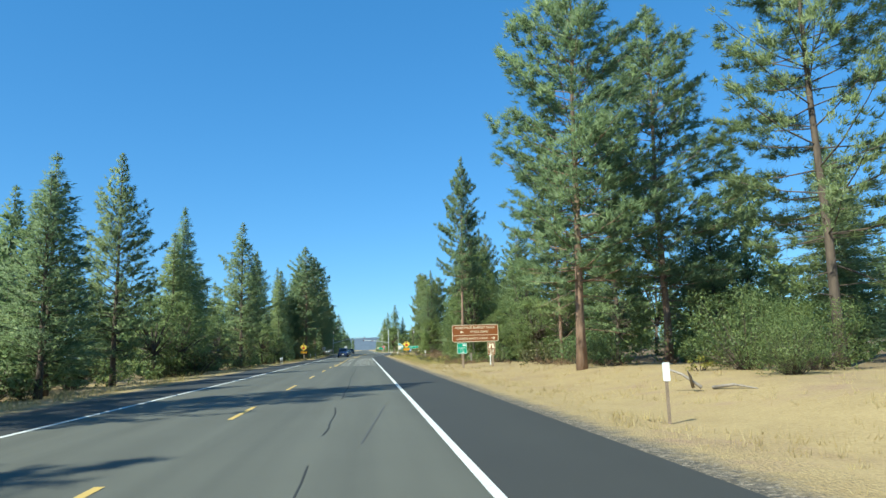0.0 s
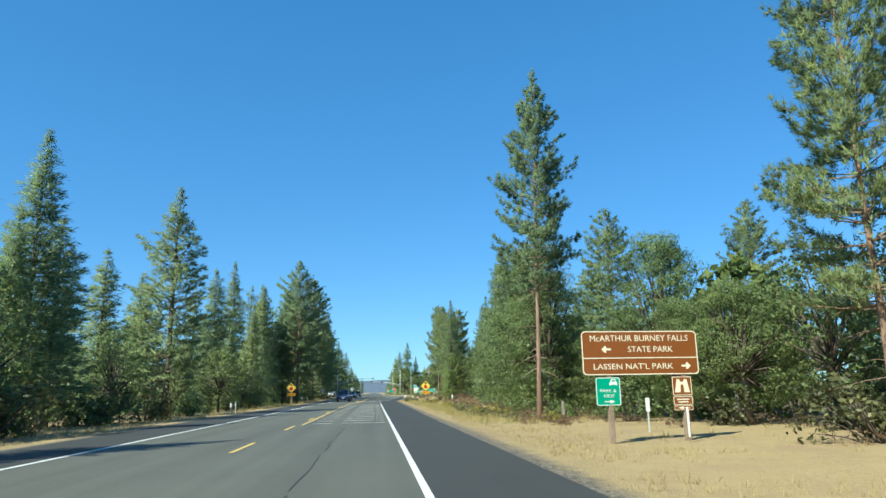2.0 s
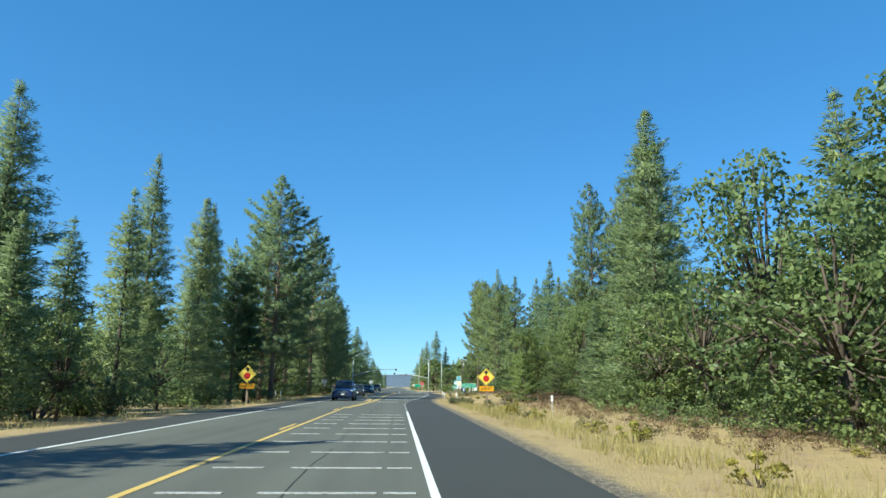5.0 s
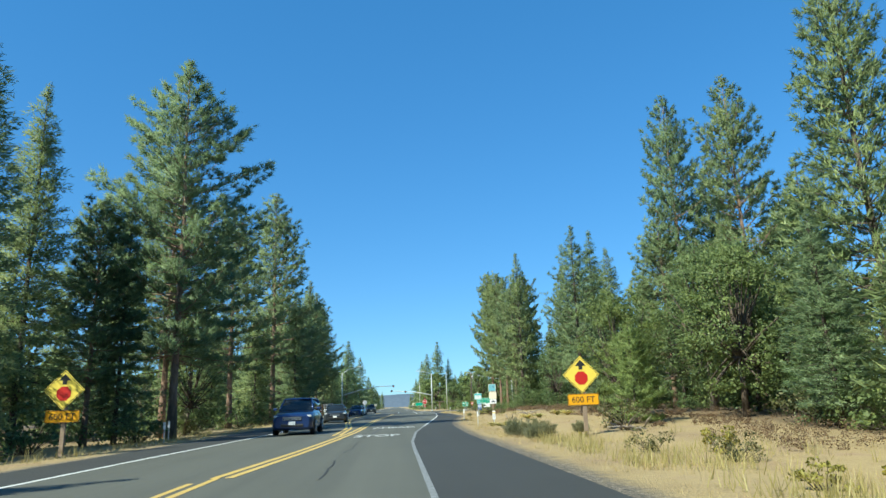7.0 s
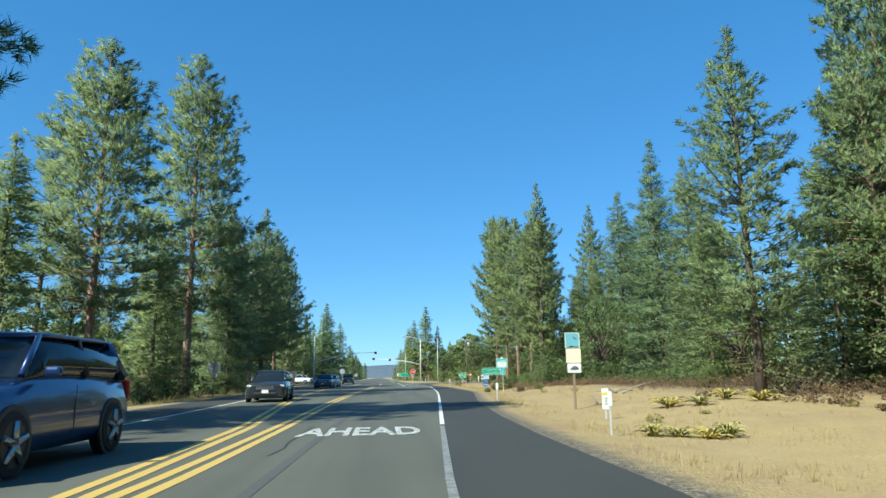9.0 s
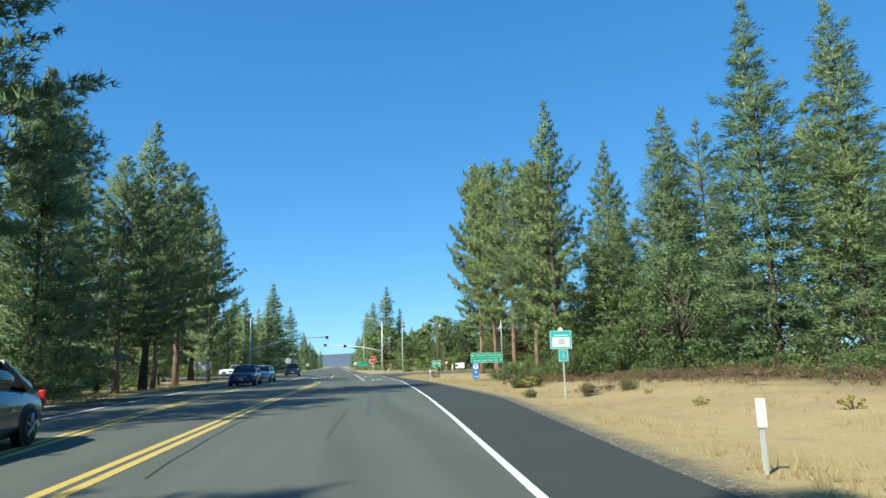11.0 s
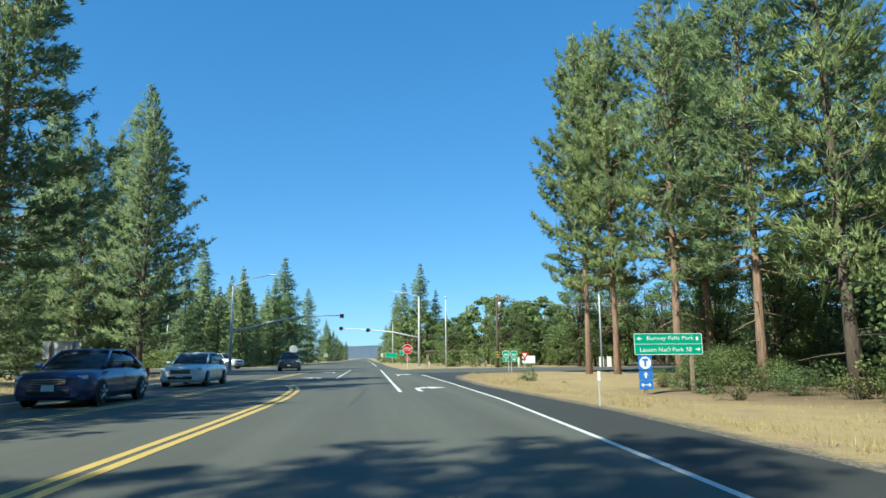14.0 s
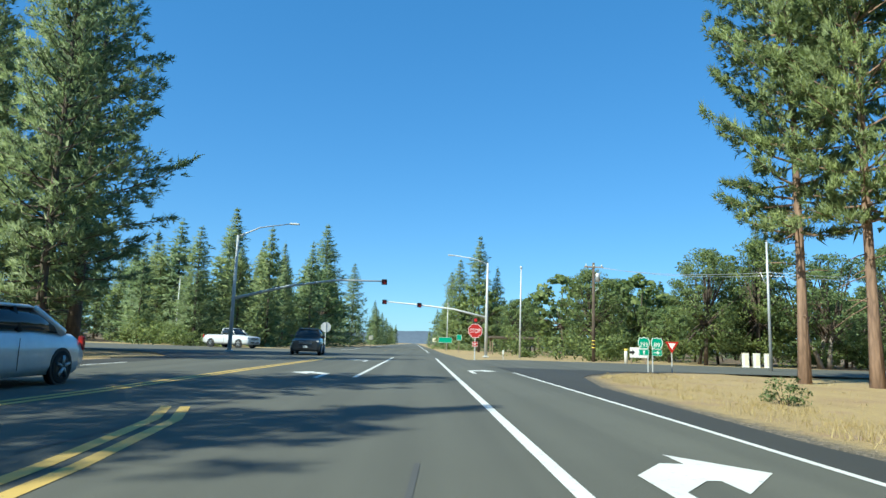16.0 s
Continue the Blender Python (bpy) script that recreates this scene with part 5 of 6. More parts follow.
def grass():
    """Standing dry grass on both verges, joined."""
    rng = np.random.default_rng(5)
    cs = []
    for _ in range(15000):
        y = rng.uniform(2, 222)
        x = along(PAVE_R, y) + 0.7 + rng.exponential(3.2)
        if x < tree_line_right(y) + 2 and noise.noise(Vector((x * 0.35, y * 0.35, 0))) > -0.22:
            cs.append((x, y))
    for _ in range(3200):
        y = rng.uniform(2, 222)
        x = along(PAVE_L, y) - 0.7 - rng.exponential(1.1)
        if x > tree_line_left(y) - 3:
            cs.append((x, y))
    c = np.array([(x, y, ground_height(x, y) - 0.01) for x, y in cs])
    d = np.tile((0.05, 0.05, 1.0), (len(c), 1))
    clump = np.array([0.75 + 0.9 * max(0.0, noise.noise(Vector((x * 0.5, y * 0.5, 9))) + 0.25) for x, y in cs])
    v, f = tufts(rng, c, d, 8, 0.12, 0.010, 0.5, sizes=clump)
    v[0::3, 2] -= 0.03
    v[1::3, 2] -= 0.03
    ob = soup("dry_grass", v, f, M_DRY)
    tagged(ob, "standing golden dry grass on the verges", "grass", kind="stuff")
    cs = [(along(PAVE_R, y) + 1.4 + rng.exponential(1.5), y) for y in rng.uniform(52, 113, 1500)]
    cs += [(along(PAVE_L, y) - 0.9 - rng.exponential(0.8), y) for y in rng.uniform(4, 215, 900)]
    cs = [p for p in cs if noise.noise(Vector((p[0] * 0.5, p[1] * 0.3, 4))) > -0.1]
    c = np.array([(x, y, ground_height(x, y) - 0.02) for x, y in cs])
    v, f = tufts(rng, c, np.tile((0.05, 0.05, 1.0), (len(c), 1)), 10, 0.34, 0.016, 0.25)
    tagged(soup("tall_grass", v, f, M_TALL), "tall yellow-green grass by the shoulder", "grass", kind="stuff")


grass()

# a pale dead limb hanging from the tall pine beside the verge
first_pine = PROTO["pineN"]
to_tree = first_pine.matrix_basis.inverted()
limb = [to_tree @ Vector(p) for p in ((7.4, 23.8, 6.2), (8.1, 23.6, 6.4), (8.5, 23.6, 6.2), (8.8, 23.6, 5.85), (8.9, 23.6, 5.5), (8.8, 23.6, 5.1))]
part("dead_limb", bm_tube(limb, [0.06, 0.055, 0.045, 0.035, 0.025, 0.012], 6), M_BARK_PALE, first_pine, "bare pale dead limb")

# ---- signs and roadside furniture ----
def gz(x, y):
    return ground_height(x, y) - 0.03


def post(name, parent, x, z0, z1, w, mat, y=0.03, d=None):
    return part(name, bm_box(w, d or w, z1 - z0, (x, y + (d or w) / 2, (z0 + z1) / 2), min(w, d or w) * 0.12), mat, parent)


def panel(parent, w, h, cx, cz, face, rim, r=0.05, border=0.022, y=0.0, name="panel"):
    """A sign panel with a raised painted border; front at y, facing -y."""
    p = part(name, bm_plate(rounded(w, h, r, cx, cz), 0.012, y), face, parent)
    if rim:
        part("border", ring_plate(rounded(w - 0.012, h - 0.012, r, cx, cz), rounded(w - 0.012 - 2 * border, h - 0.012 - 2 * border, max(0.01, r - border), cx, cz), 0.004, y - 0.003), rim, p)
    return p


def words(parent, text, w, h, cx, cz, mat, y=-0.004, name="lettering"):
    return lettering(name, text, w, h, mat, parent, (cx, y, cz))


def bars(parent, w, h, cx, cz, rows, mat, y=-0.004):
    """Lines of writing too small to read."""
    for k in range(rows):
        z = cz + h / 2 - h * (k + 0.5) / rows
        part("text_bar", bm_box(w * (0.95 - 0.18 * (k % 2)), 0.004, h / rows * 0.5, (cx, y, z)), mat, parent)


def arrow(parent, length, height, cx, cz, side, mat, y=-0.004):
    return part("arrow", bm_plate(arrow_outline(length, height, cx, cz, side), 0.004, y), mat, parent)


# brown park sign on two wooden posts
gb = gz(6, 41.7)
brown = thing("direction_sign", 6.11, 41.7, -0.03, 0, "brown state park direction sign with cream lettering on wooden posts", "road sign")
for px in (-0.85, 1.12):
    post("post", brown, px, gb, 2.62, 0.13, M_WOOD, 0.014)
bp = panel(brown, 3.08, 1.12, 0, 2.16, M_BROWN, M_CREAM, 0.11, 0.026)
part("divider", bm_box(3.02, 0.005, 0.024, (0, -0.003, 2.03)), M_CREAM, bp)
words(bp, "McARTHUR BURNEY FALLS", 2.62, 0.155, 0.0, 2.53, M_CREAM)
words(bp, "STATE PARK", 1.2, 0.15, 0.28, 2.25, M_CREAM)
arrow(bp, 0.25, 0.17, -0.9, 2.25, -1, M_CREAM)
words(bp, "LASSEN NAT'L PARK", 2.1, 0.15, -0.2, 1.82, M_CREAM)
arrow(bp, 0.25, 0.17, 1.2, 1.82, 1, M_CREAM)

ride = thing("park_and_ride_sign", 5.18, 41.7, -0.03, 0, "small green park and ride sign fixed to a wooden post", "road sign")
rp = panel(ride, 0.64, 0.70, 0.02, 1.2, M_GREEN, M_WHITE, 0.05, 0.018)
words(rp, "PARK &", 0.42, 0.075, 0.02, 1.22, M_WHITE)
words(rp, "RIDE", 0.26, 0.075, 0.04, 1.09, M_WHITE)
arrow(rp, 0.27, 0.07, 0.05, 0.95, 1, M_WHITE)
part("car_symbol", bm_plate([(0.06, 1.345), (0.09, 1.345), (0.10, 1.365), (0.22, 1.365), (0.23, 1.345), (0.26, 1.345), (0.26, 1.41), (0.235, 1.435), (0.215, 1.505), (0.105, 1.505), (0.085, 1.435), (0.06, 1.41)], 0.004, -0.004), M_WHITE, rp)
part("car_window", bm_plate([(0.115, 1.44), (0.205, 1.44), (0.195, 1.485), (0.125, 1.485)], 0.003, -0.006), M_GREEN, rp)

view = thing("viewing_sign", 7.15, 41.7, -0.05, 0, "brown wildlife viewing sign with white binocular symbol", "road sign")
vp = panel(view, 0.52, 0.48, 0, 1.33, M_BROWN, M_CREAM, 0.03, 0.016)
for s in (-1, 1):
    part("symbol", bm_plate([(s * 0.03, 1.42), (s * 0.07, 1.50), (s * 0.13, 1.50), (s * 0.20, 1.17), (s * 0.05, 1.17)], 0.004, -0.004), M_CREAM, vp)
part("symbol_bridge", bm_box(0.10, 0.004, 0.07, (0, -0.0045, 1.40)), M_CREAM, vp)
vq = panel(view, 0.52, 0.22, 0, 0.965, M_BROWN, M_CREAM, 0.03, 0.014, name="lower_panel")
bars(vq, 0.34, 0.13, 0, 0.965, 2, M_CREAM)
vr = panel(view, 0.50, 0.125, 0, 0.785, M_BROWN, M_CREAM, 0.025, 0.012, name="arrow_panel")
arrow(vr, 0.32, 0.06, 0, 0.785, -1, M_CREAM)


# stop-ahead warning signs
def stop_ahead(x, y, label):
    g = gz(x, y)
    s = thing("stop_ahead_sign", x, y, 0, 0, label, "road sign", "stop ahead signs")
    post("post", s, 0.06, g, 2.05, 0.14, M_WOOD, 0.02, 0.10)
    c, r = 2.02, 0.665
    def dia(q):
        return [(q, c), (0, c + q), (-q, c), (0, c - q)]
    d = part("panel", bm_plate(dia(r), 0.012, 0.0), M_YELLOW, s)
    part("border", ring_plate(dia(r - 0.03), dia(r - 0.055), 0.004, -0.003), M_BLACK, d)
    octo = [(0.25 * math.cos(radians(22.5 + 45 * k)), c - 0.12 + 0.25 * math.sin(radians(22.5 + 45 * k))) for k in range(8)]
    part("red_octagon", bm_plate(octo, 0.004, -0.005), M_RED, d)
    part("arrow", bm_plate([(-0.07, c + 0.18), (0.07, c + 0.18), (0.07, c + 0.31), (0.20, c + 0.31), (0, c + 0.53), (-0.20, c + 0.31), (-0.07, c + 0.31)], 0.004, -0.005), M_BLACK, d)
    q = panel(s, 1.12, 0.40, 0.02, 1.15, M_AMBER, M_BLACK, 0.04, 0.014, name="distance_panel")
    words(q, "600 FT", 0.84, 0.21, 0.02, 1.15, M_BLACK)


stop_ahead(6.15, 115.4, "yellow stop ahead diamond with amber 600 ft plate beside dry verge")
stop_ahead(-11.6, 115.2, "yellow stop ahead diamond with amber 600 ft plate before shaded pines")

# pale information sign: sky-blue, cream and white panels on one post
info = thing("information_sign", 6.05, 137.4, 0, 0, "tall sign with sky-blue and white panels on thin post", "road sign")
post("post", info, 0.02, gz(6.05, 137.4), 1.6, 0.07, M_WOOD, 0.016)
ip = panel(info, 0.50, 0.52, 0, 2.16, M_SKYBLUE, M_CREAM, 0.02, 0.02, name="picture_panel")
part("symbol", bm_plate([(-0.19, 1.925), (-0.04, 1.985), (0.03, 1.965), (0.2, 1.955), (0.2, 1.925)], 0.004, -0.005), M_BLACK, ip)
part("bird_symbol", bm_plate([(-0.02, 2.30), (0.10, 2.25), (0.18, 2.16), (0.07, 2.215)], 0.004, -0.005), M_DARK_SYMBOL, ip)
panel(info, 0.50, 0.46, 0.02, 1.66, M_CREAM, None, 0.02, name="text_panel")
iq = panel(info, 0.46, 0.30, 0.03, 1.26, M_WHITE, None, 0.02, name="lower_panel")
part("symbol", bm_plate([(-0.10, 1.20), (0.17, 1.20), (0.17, 1.26), (0.10, 1.32), (-0.02, 1.32), (-0.06, 1.27), (-0.10, 1.25)], 0.004, -0.005), M_DARK_SYMBOL, iq)

# adopt-a-highway style sign
adopt = thing("sponsor_sign", 7.72, 159.5, -0.05, 0, "teal and white roadside sponsor sign on a steel post", "road sign")
post("post", adopt, 0.06, gz(7.7, 159.5), 1.75, 0.036, M_STEEL, 0.016)
ap = panel(adopt, 0.74, 0.60, 0, 1.92, M_TEAL, M_WHITE, 0.02, 0.014)
part("white_field", bm_box(0.60, 0.004, 0.32, (0, -0.004, 1.84)), M_WHITE, ap)
bars(ap, 0.26, 0.20, 0.02, 1.86, 3, M_BACK, -0.0075)
part("title_bar", bm_box(0.46, 0.004, 0.035, (0, -0.004, 2.06)), M_WHITE, ap)
part("badge", bm_plate([(-0.08, 2.2), (0.08, 2.2), (0.08, 2.28), (0.0, 2.34), (-0.08, 2.28)], 0.01, -0.002), M_WHITE, ap)
aq = panel(adopt, 0.33, 0.38, 0.06, 1.40, M_TEAL, M_WHITE, 0.02, 0.012, name="lower_panel")
part("symbol", bm_plate([(0.02, 1.30), (0.09, 1.30), (0.10, 1.44), (0.06, 1.52), (0.02, 1.44)], 0.004, -0.005), M_BACK, aq)

# green guide sign with blue plates under it
guide = thing("guide_sign", 13.2, 195.0, 0, 0, "green park guide sign with white border on two posts", "road sign")
gg = gz(13.2, 195.0)
for px in (-1.0, 0.95):
    post("post", guide, px, gg, 1.95, 0.13, M_WOOD, 0.016)
gp = panel(guide, 2.82, 0.84, 0, 1.60, M_GREEN, M_WHITE, 0.05, 0.022)
part("divider", bm_box(2.76, 0.004, 0.02, (0, -0.004, 1.60)), M_WHITE, gp)
words(gp, "Burney Falls Park", 1.95, 0.19, 0.1, 1.81, M_WHITE)
words(gp, "Lassen Nat'l Park  38", 2.2, 0.17, -0.08, 1.39, M_WHITE)
part("text_bar", bm_box(0.10, 0.004, 0.14, (1.2, -0.004, 1.81)), M_WHITE, gp)
arrow(gp, 0.20, 0.13, -1.18, 1.81, -1, M_WHITE)
arrow(gp, 0.20, 0.13, 1.22, 1.39, 1, M_WHITE)
blue = thing("blue_service_sign", 12.2, 195.0, 0, 0, "blue stacked visitor service sign with white symbols", "road sign")
b1 = panel(blue, 0.56, 0.56, 0, 0.88, M_BLUE, None, 0.04, name="symbol_panel")
disc = [(0.24 * math.cos(radians(15 * k)), 0.88 + 0.24 * math.sin(radians(15 * k))) for k in range(24)]
part("disc", bm_plate(disc, 0.004, -0.004), M_WHITE, b1)
part("symbol", bm_plate([(-0.11, 1.04), (0.11, 1.04), (0.11, 0.95), (0.04, 0.95), (0.04, 0.74), (-0.04, 0.74), (-0.04, 0.95), (-0.11, 0.95)], 0.004, -0.0075), M_BLUE, b1)
b2 = panel(blue, 0.56, 0.36, 0, 0.40, M_BLUE, None, 0.04, name="arrow_panel")
part("arrow", bm_plate([(-0.04, 0.29), (0.04, 0.29), (0.04, 0.42), (0.10, 0.42), (0, 0.53), (-0.10, 0.42), (-0.04, 0.42)], 0.004, -0.004), M_WHITE, b2)
b3 = panel(blue, 0.56, 0.34, 0, 0.035, M_BLUE, None, 0.04, name="arrow_panel")
arrow(b3, 0.20, 0.14, 0.11, 0.035, 1, M_WHITE)
arrow(b3, 0.20, 0.14, -0.11, 0.035, -1, M_WHITE)


# marker posts
def marker(x, y, h, w, label, post_mat=M_STEEL, plate=0.4):
    g = gz(x, y)
    e = thing("marker_post", x, y, 0, 0, label, "marker post", "roadside markers")
    post("post", e, 0, g, h - 0.02, min(0.05, 0.45 * w), post_mat, 0.01, 0.025)
    return panel(e, w, plate, 0, h - plate / 2, M_WHITE, None, 0.02, name="reflector_panel")


LM = "thin roadside marker post with white reflector panel"
for x, y, h, w, pl in ((7.75, 45.4, 0.95, 0.13, 0.42), (8.3, 103.0, 0.85, 0.13, 0.36), (3.83, 127.7, 0.74, 0.075, 0.26), (4.8, 144.9, 0.75, 0.11, 0.3), (6.93, 185.6, 0.80, 0.075, 0.24), (-10.0, 120.5, 0.8, 0.10, 0.3), (-11.2, 124.7, 0.8, 0.10, 0.3), (-10.0, 72.0, 0.8, 0.10, 0.3), (-9.9, 70.0, 0.7, 0.1, 0.3), (8.1, 240.9, 0.7, 0.12, 0.3)):
    marker(x, y, h, w, LM, plate=pl)
marker(3.7, 8.9, 0.92, 0.12, "weathered wooden marker post with a white top", M_WOOD, 0.3)
stake = thing("marker_stake", 8.1, 56.1, 0, 0, "weathered grey wooden marker stake in brush", "marker post", "roadside markers")
part("post", bm_box(0.12, 0.10, 1.05, (0, 0, gz(8.1, 56.1) + 0.36), 0.015), M_BARK_PALE, stake)
part("cap", bm_box(0.125, 0.105, 0.03, (0, 0, gz(8.1, 56.1) + 0.895), 0.012), M_WOOD, stake)
marker(6.95, 41.1, 0.78, 0.05, "slender white stake beside a wooden sign post", M_WOOD, 0.72)
pm = marker(5.39, 132.5, 0.70, 0.18, "white post-mile marker with yellow band on steel post", plate=0.52)
part("yellow_band", bm_box(0.172, 0.004, 0.06, (0, -0.004, 0.57)), M_YELLOW, pm)
bars(pm, 0.08, 0.2, 0.01, 0.38, 3, M_BACK)


# backs of signs facing the other way
def sign_back(x, y, w, h, z, posts, label, name="sign_back"):
    g = gz(x, y)
    e = thing(name, x, y, 0, 0, label, "road sign", "signs seen from behind")
    for px in posts:
        post("post", e, px, g, z + h / 2 - 0.05, 0.07, M_WOOD, -0.08)
    panel(e, w, h, 0, z, M_BACK, None, 0.04)
    return e


sb = sign_back(-11.3, 199.6, 1.5, 0.75, 1.6, (-0.45, 0.45), "grey aluminium back of a wide road sign")
panel(sb, 0.5, 0.62, 0.3, 0.88, M_BACK, None, 0.03, name="lower_panel")
sb2 = sign_back(-10.9, 160.0, 0.75, 0.55, 1.85, (0,), "grey aluminium back of a small road sign in shade")
panel(sb2, 0.36, 0.36, 0.05, 1.36, M_BACK, None, 0.03, name="lower_panel")


def octagon(r, cz):
    return [(r * math.cos(radians(22.5 + 45 * k)), cz + r * math.sin(radians(22.5 + 45 * k))) for k in range(8)]


# stop sign with a beacon over it
stop = thing("stop_sign", 5.5, 236.2, 0, 0, "red octagonal stop sign with beacon on steel post", "road sign")
post("post", stop, 0, -0.1, 2.75, 0.08, M_STEEL, 0.016)
sp = part("panel", bm_plate(octagon(0.53, 2.0), 0.012, 0), M_RED, stop)
part("border", ring_plate(octagon(0.515, 2.0), octagon(0.48, 2.0), 0.004, -0.003), M_WHITE, sp)
words(sp, "STOP", 0.74, 0.31, 0, 2.0, M_WHITE)
bx = part("beacon_box", bm_box(0.32, 0.2, 0.32, (0, 0.02, 2.73), 0.03), M_BLACK, stop)
part("beacon_lens", bm_tube([(0, -0.08, 2.73), (0, -0.11, 2.73)], [0.12, 0.11], 16), M_RED, bx)
small = panel(stop, 0.36, 0.36, 0, 1.08, M_RED, M_WHITE, 0.03, 0.02, name="lower_panel")
bars(small, 0.2, 0.2, 0, 1.08, 2, M_WHITE)

ostop = thing("octagonal_sign", -8.6, 264.0, 0, 0, "pale aluminium back of an octagonal stop sign", "road sign")
post("post", ostop, 0, -0.1, 2.95, 0.09, M_STEEL, -0.11)
part("panel", bm_plate(octagon(0.58, 2.45), 0.012, 0), M_BACK, ostop)

# route shields
shields = thing("route_sign", 12.75, 222.0, 0, 0, "pair of green state route shields on two posts", "road sign")
for k, (dx, num) in enumerate(((-0.32, "299"), (0.32, "89"))):
    post("post", shields, dx * 0.35, -0.2, 1.2, 0.05, M_STEEL, 0.016)
    o = [(dx + px, 1.32 + pz) for px, pz in ((0, 0.36), (0.14, 0.30), (0.22, 0.34), (0.29, 0.16), (0.29, -0.02), (0.18, -0.22), (-0.18, -0.22), (-0.29, -0.02), (-0.29, 0.16), (-0.22, 0.34), (-0.14, 0.30))]
    sh = part("shield", bm_plate(o, 0.012, 0), M_GREEN, shields)
    part("border", ring_plate([(dx + (x - dx) * 0.98, 1.32 + (z - 1.32) * 0.98) for x, z in o], [(dx + (x - dx) * 0.88, 1.32 + (z - 1.32) * 0.88) for x, z in o], 0.004, -0.003), M_WHITE, sh)
    words(sh, num, 0.4 if k == 0 else 0.3, 0.22, dx, 1.30, M_WHITE)
    ar = panel(shields, 0.5, 0.30, dx, 0.93, M_GREEN, M_WHITE, 0.03, 0.012, name="arrow_panel")
    if k:
        arrow(ar, 0.3, 0.14, dx, 0.93, 1, M_WHITE)
    else:
        part("arrow", bm_plate([(dx - 0.025, 0.83), (dx + 0.025, 0.83), (dx + 0.025, 0.95), (dx + 0.07, 0.95), (dx, 1.03), (dx - 0.07, 0.95), (dx - 0.025, 0.95)], 0.004, -0.004), M_WHITE, ar)

yld = thing("yield_sign", 14.2, 223.0, 0, 0, "red and white yield sign on thin post", "road sign")
post("post", yld, 0, -0.2, 1.3, 0.05, M_STEEL, 0.016)
tri = [(-0.34, 1.5), (0.34, 1.5), (0, 0.92)]
yp = part("panel", bm_plate(tri, 0.012, 0), M_RED, yld)
part("white_centre", bm_plate([(-0.19, 1.42), (0.19, 1.42), (0, 1.1)], 0.004, -0.004), M_WHITE, yp)

# white board and posts across the side road
board = thing("white_board", 20.0, 245.0, 0, 0, "low white board sign with a dark arrow", "road sign")
for px in (-0.6, 0.6):
    post("post", board, px, -0.15, 1.1, 0.09, M_WOOD, 0.016)
wb = panel(board, 1.5, 0.85, 0, 0.85, M_WHITE, None, 0.03)
part("arrow", bm_plate([(-0.75, 0.95), (-0.55, 0.95), (-0.55, 1.08), (-0.3, 0.85), (-0.55, 0.62), (-0.55, 0.75), (-0.75, 0.75)], 0.004, -0.004), M_BLACK, wb)
bollard = thing("bollard", 18.6, 244.0, 0, 0, "white painted bollard with a yellow top", "bollard")
part("body", bm_tube([(0, 0, -0.15), (0, 0, 0.85), (0, 0, 1.1)], [0.14, 0.14, 0.13], 14), M_WHITE, bollard)
part("band", bm_tube([(0, 0, 0.95), (0, 0, 1.12)], [0.145, 0.145], 14), M_YELLOW, bollard)

# three white cabinets under the pines
for k, x in enumerate((27.6, 28.5, 29.4)):
    cb = thing("utility_cabinet", x, 239.5 + 2.6, 0, 0, "white painted metal utility cabinet beside the side road", "cabinet", "white cabinets")
    part("body", bm_box(0.42, 0.36, 1.15, (0, 0, 0.47), 0.03), M_WHITE, cb)
    part("lid", bm_box(0.45, 0.39, 0.09, (0, 0, 1.06), 0.04), M_CREAM, cb)
    part("door", bm_box(0.33, 0.012, 0.80, (0, -0.185, 0.55), 0.004), M_CREAM, cb)


# ---- poles ----
def beacon(parent, x, y, z, r=0.16):
    b = part("signal_head", bm_box(0.42, 0.26, 0.42, (x, y, z), 0.04), M_BLACK, parent)
    part("visor", bm_tube([(x, y - 0.13, z), (x, y - 0.30, z)], [r * 1.1, r * 1.1], 14, cap=False), M_BLACK, b)
    part("lens", bm_tube([(x, y - 0.13, z), (x, y - 0.16, z)], [r, r * 0.8], 14), M_RED, b)


mr = thing("mast_arm_pole", 7.8, 250.6, 0, 0, "galvanised steel mast arm with two black beacon heads", "signal pole", "mast arms")
part("pole", bm_tube([(0, 0, -0.1), (0, 0, 4.2), (0, 0, 8.6)], [0.15, 0.13, 0.09], 12), M_STEEL, mr)
part("base", bm_box(0.5, 0.5, 0.12, (0, 0, 0.02), 0.02), M_STEEL, mr)
part("mast_arm", bm_tube([(0, 0, 3.55), (-3, 0.8, 4.25), (-6.2, 1.6, 4.6), (-9.5, 2.4, 4.85)], [0.11, 0.09, 0.07, 0.05], 10), M_STEEL, mr)
part("lamp_arm", bm_tube([(0, 0, 8.5), (-1.4, 0.2, 9.0), (-3.2, 0.4, 9.25)], [0.05, 0.045, 0.04], 8), M_STEEL, mr)
part("lamp_head", bm_box(0.6, 0.25, 0.12, (-3.4, 0.4, 9.24), 0.05), M_STEEL, mr)
beacon(mr, -6.2, 1.45, 4.55)
beacon(mr, -9.5, 2.25, 4.80)

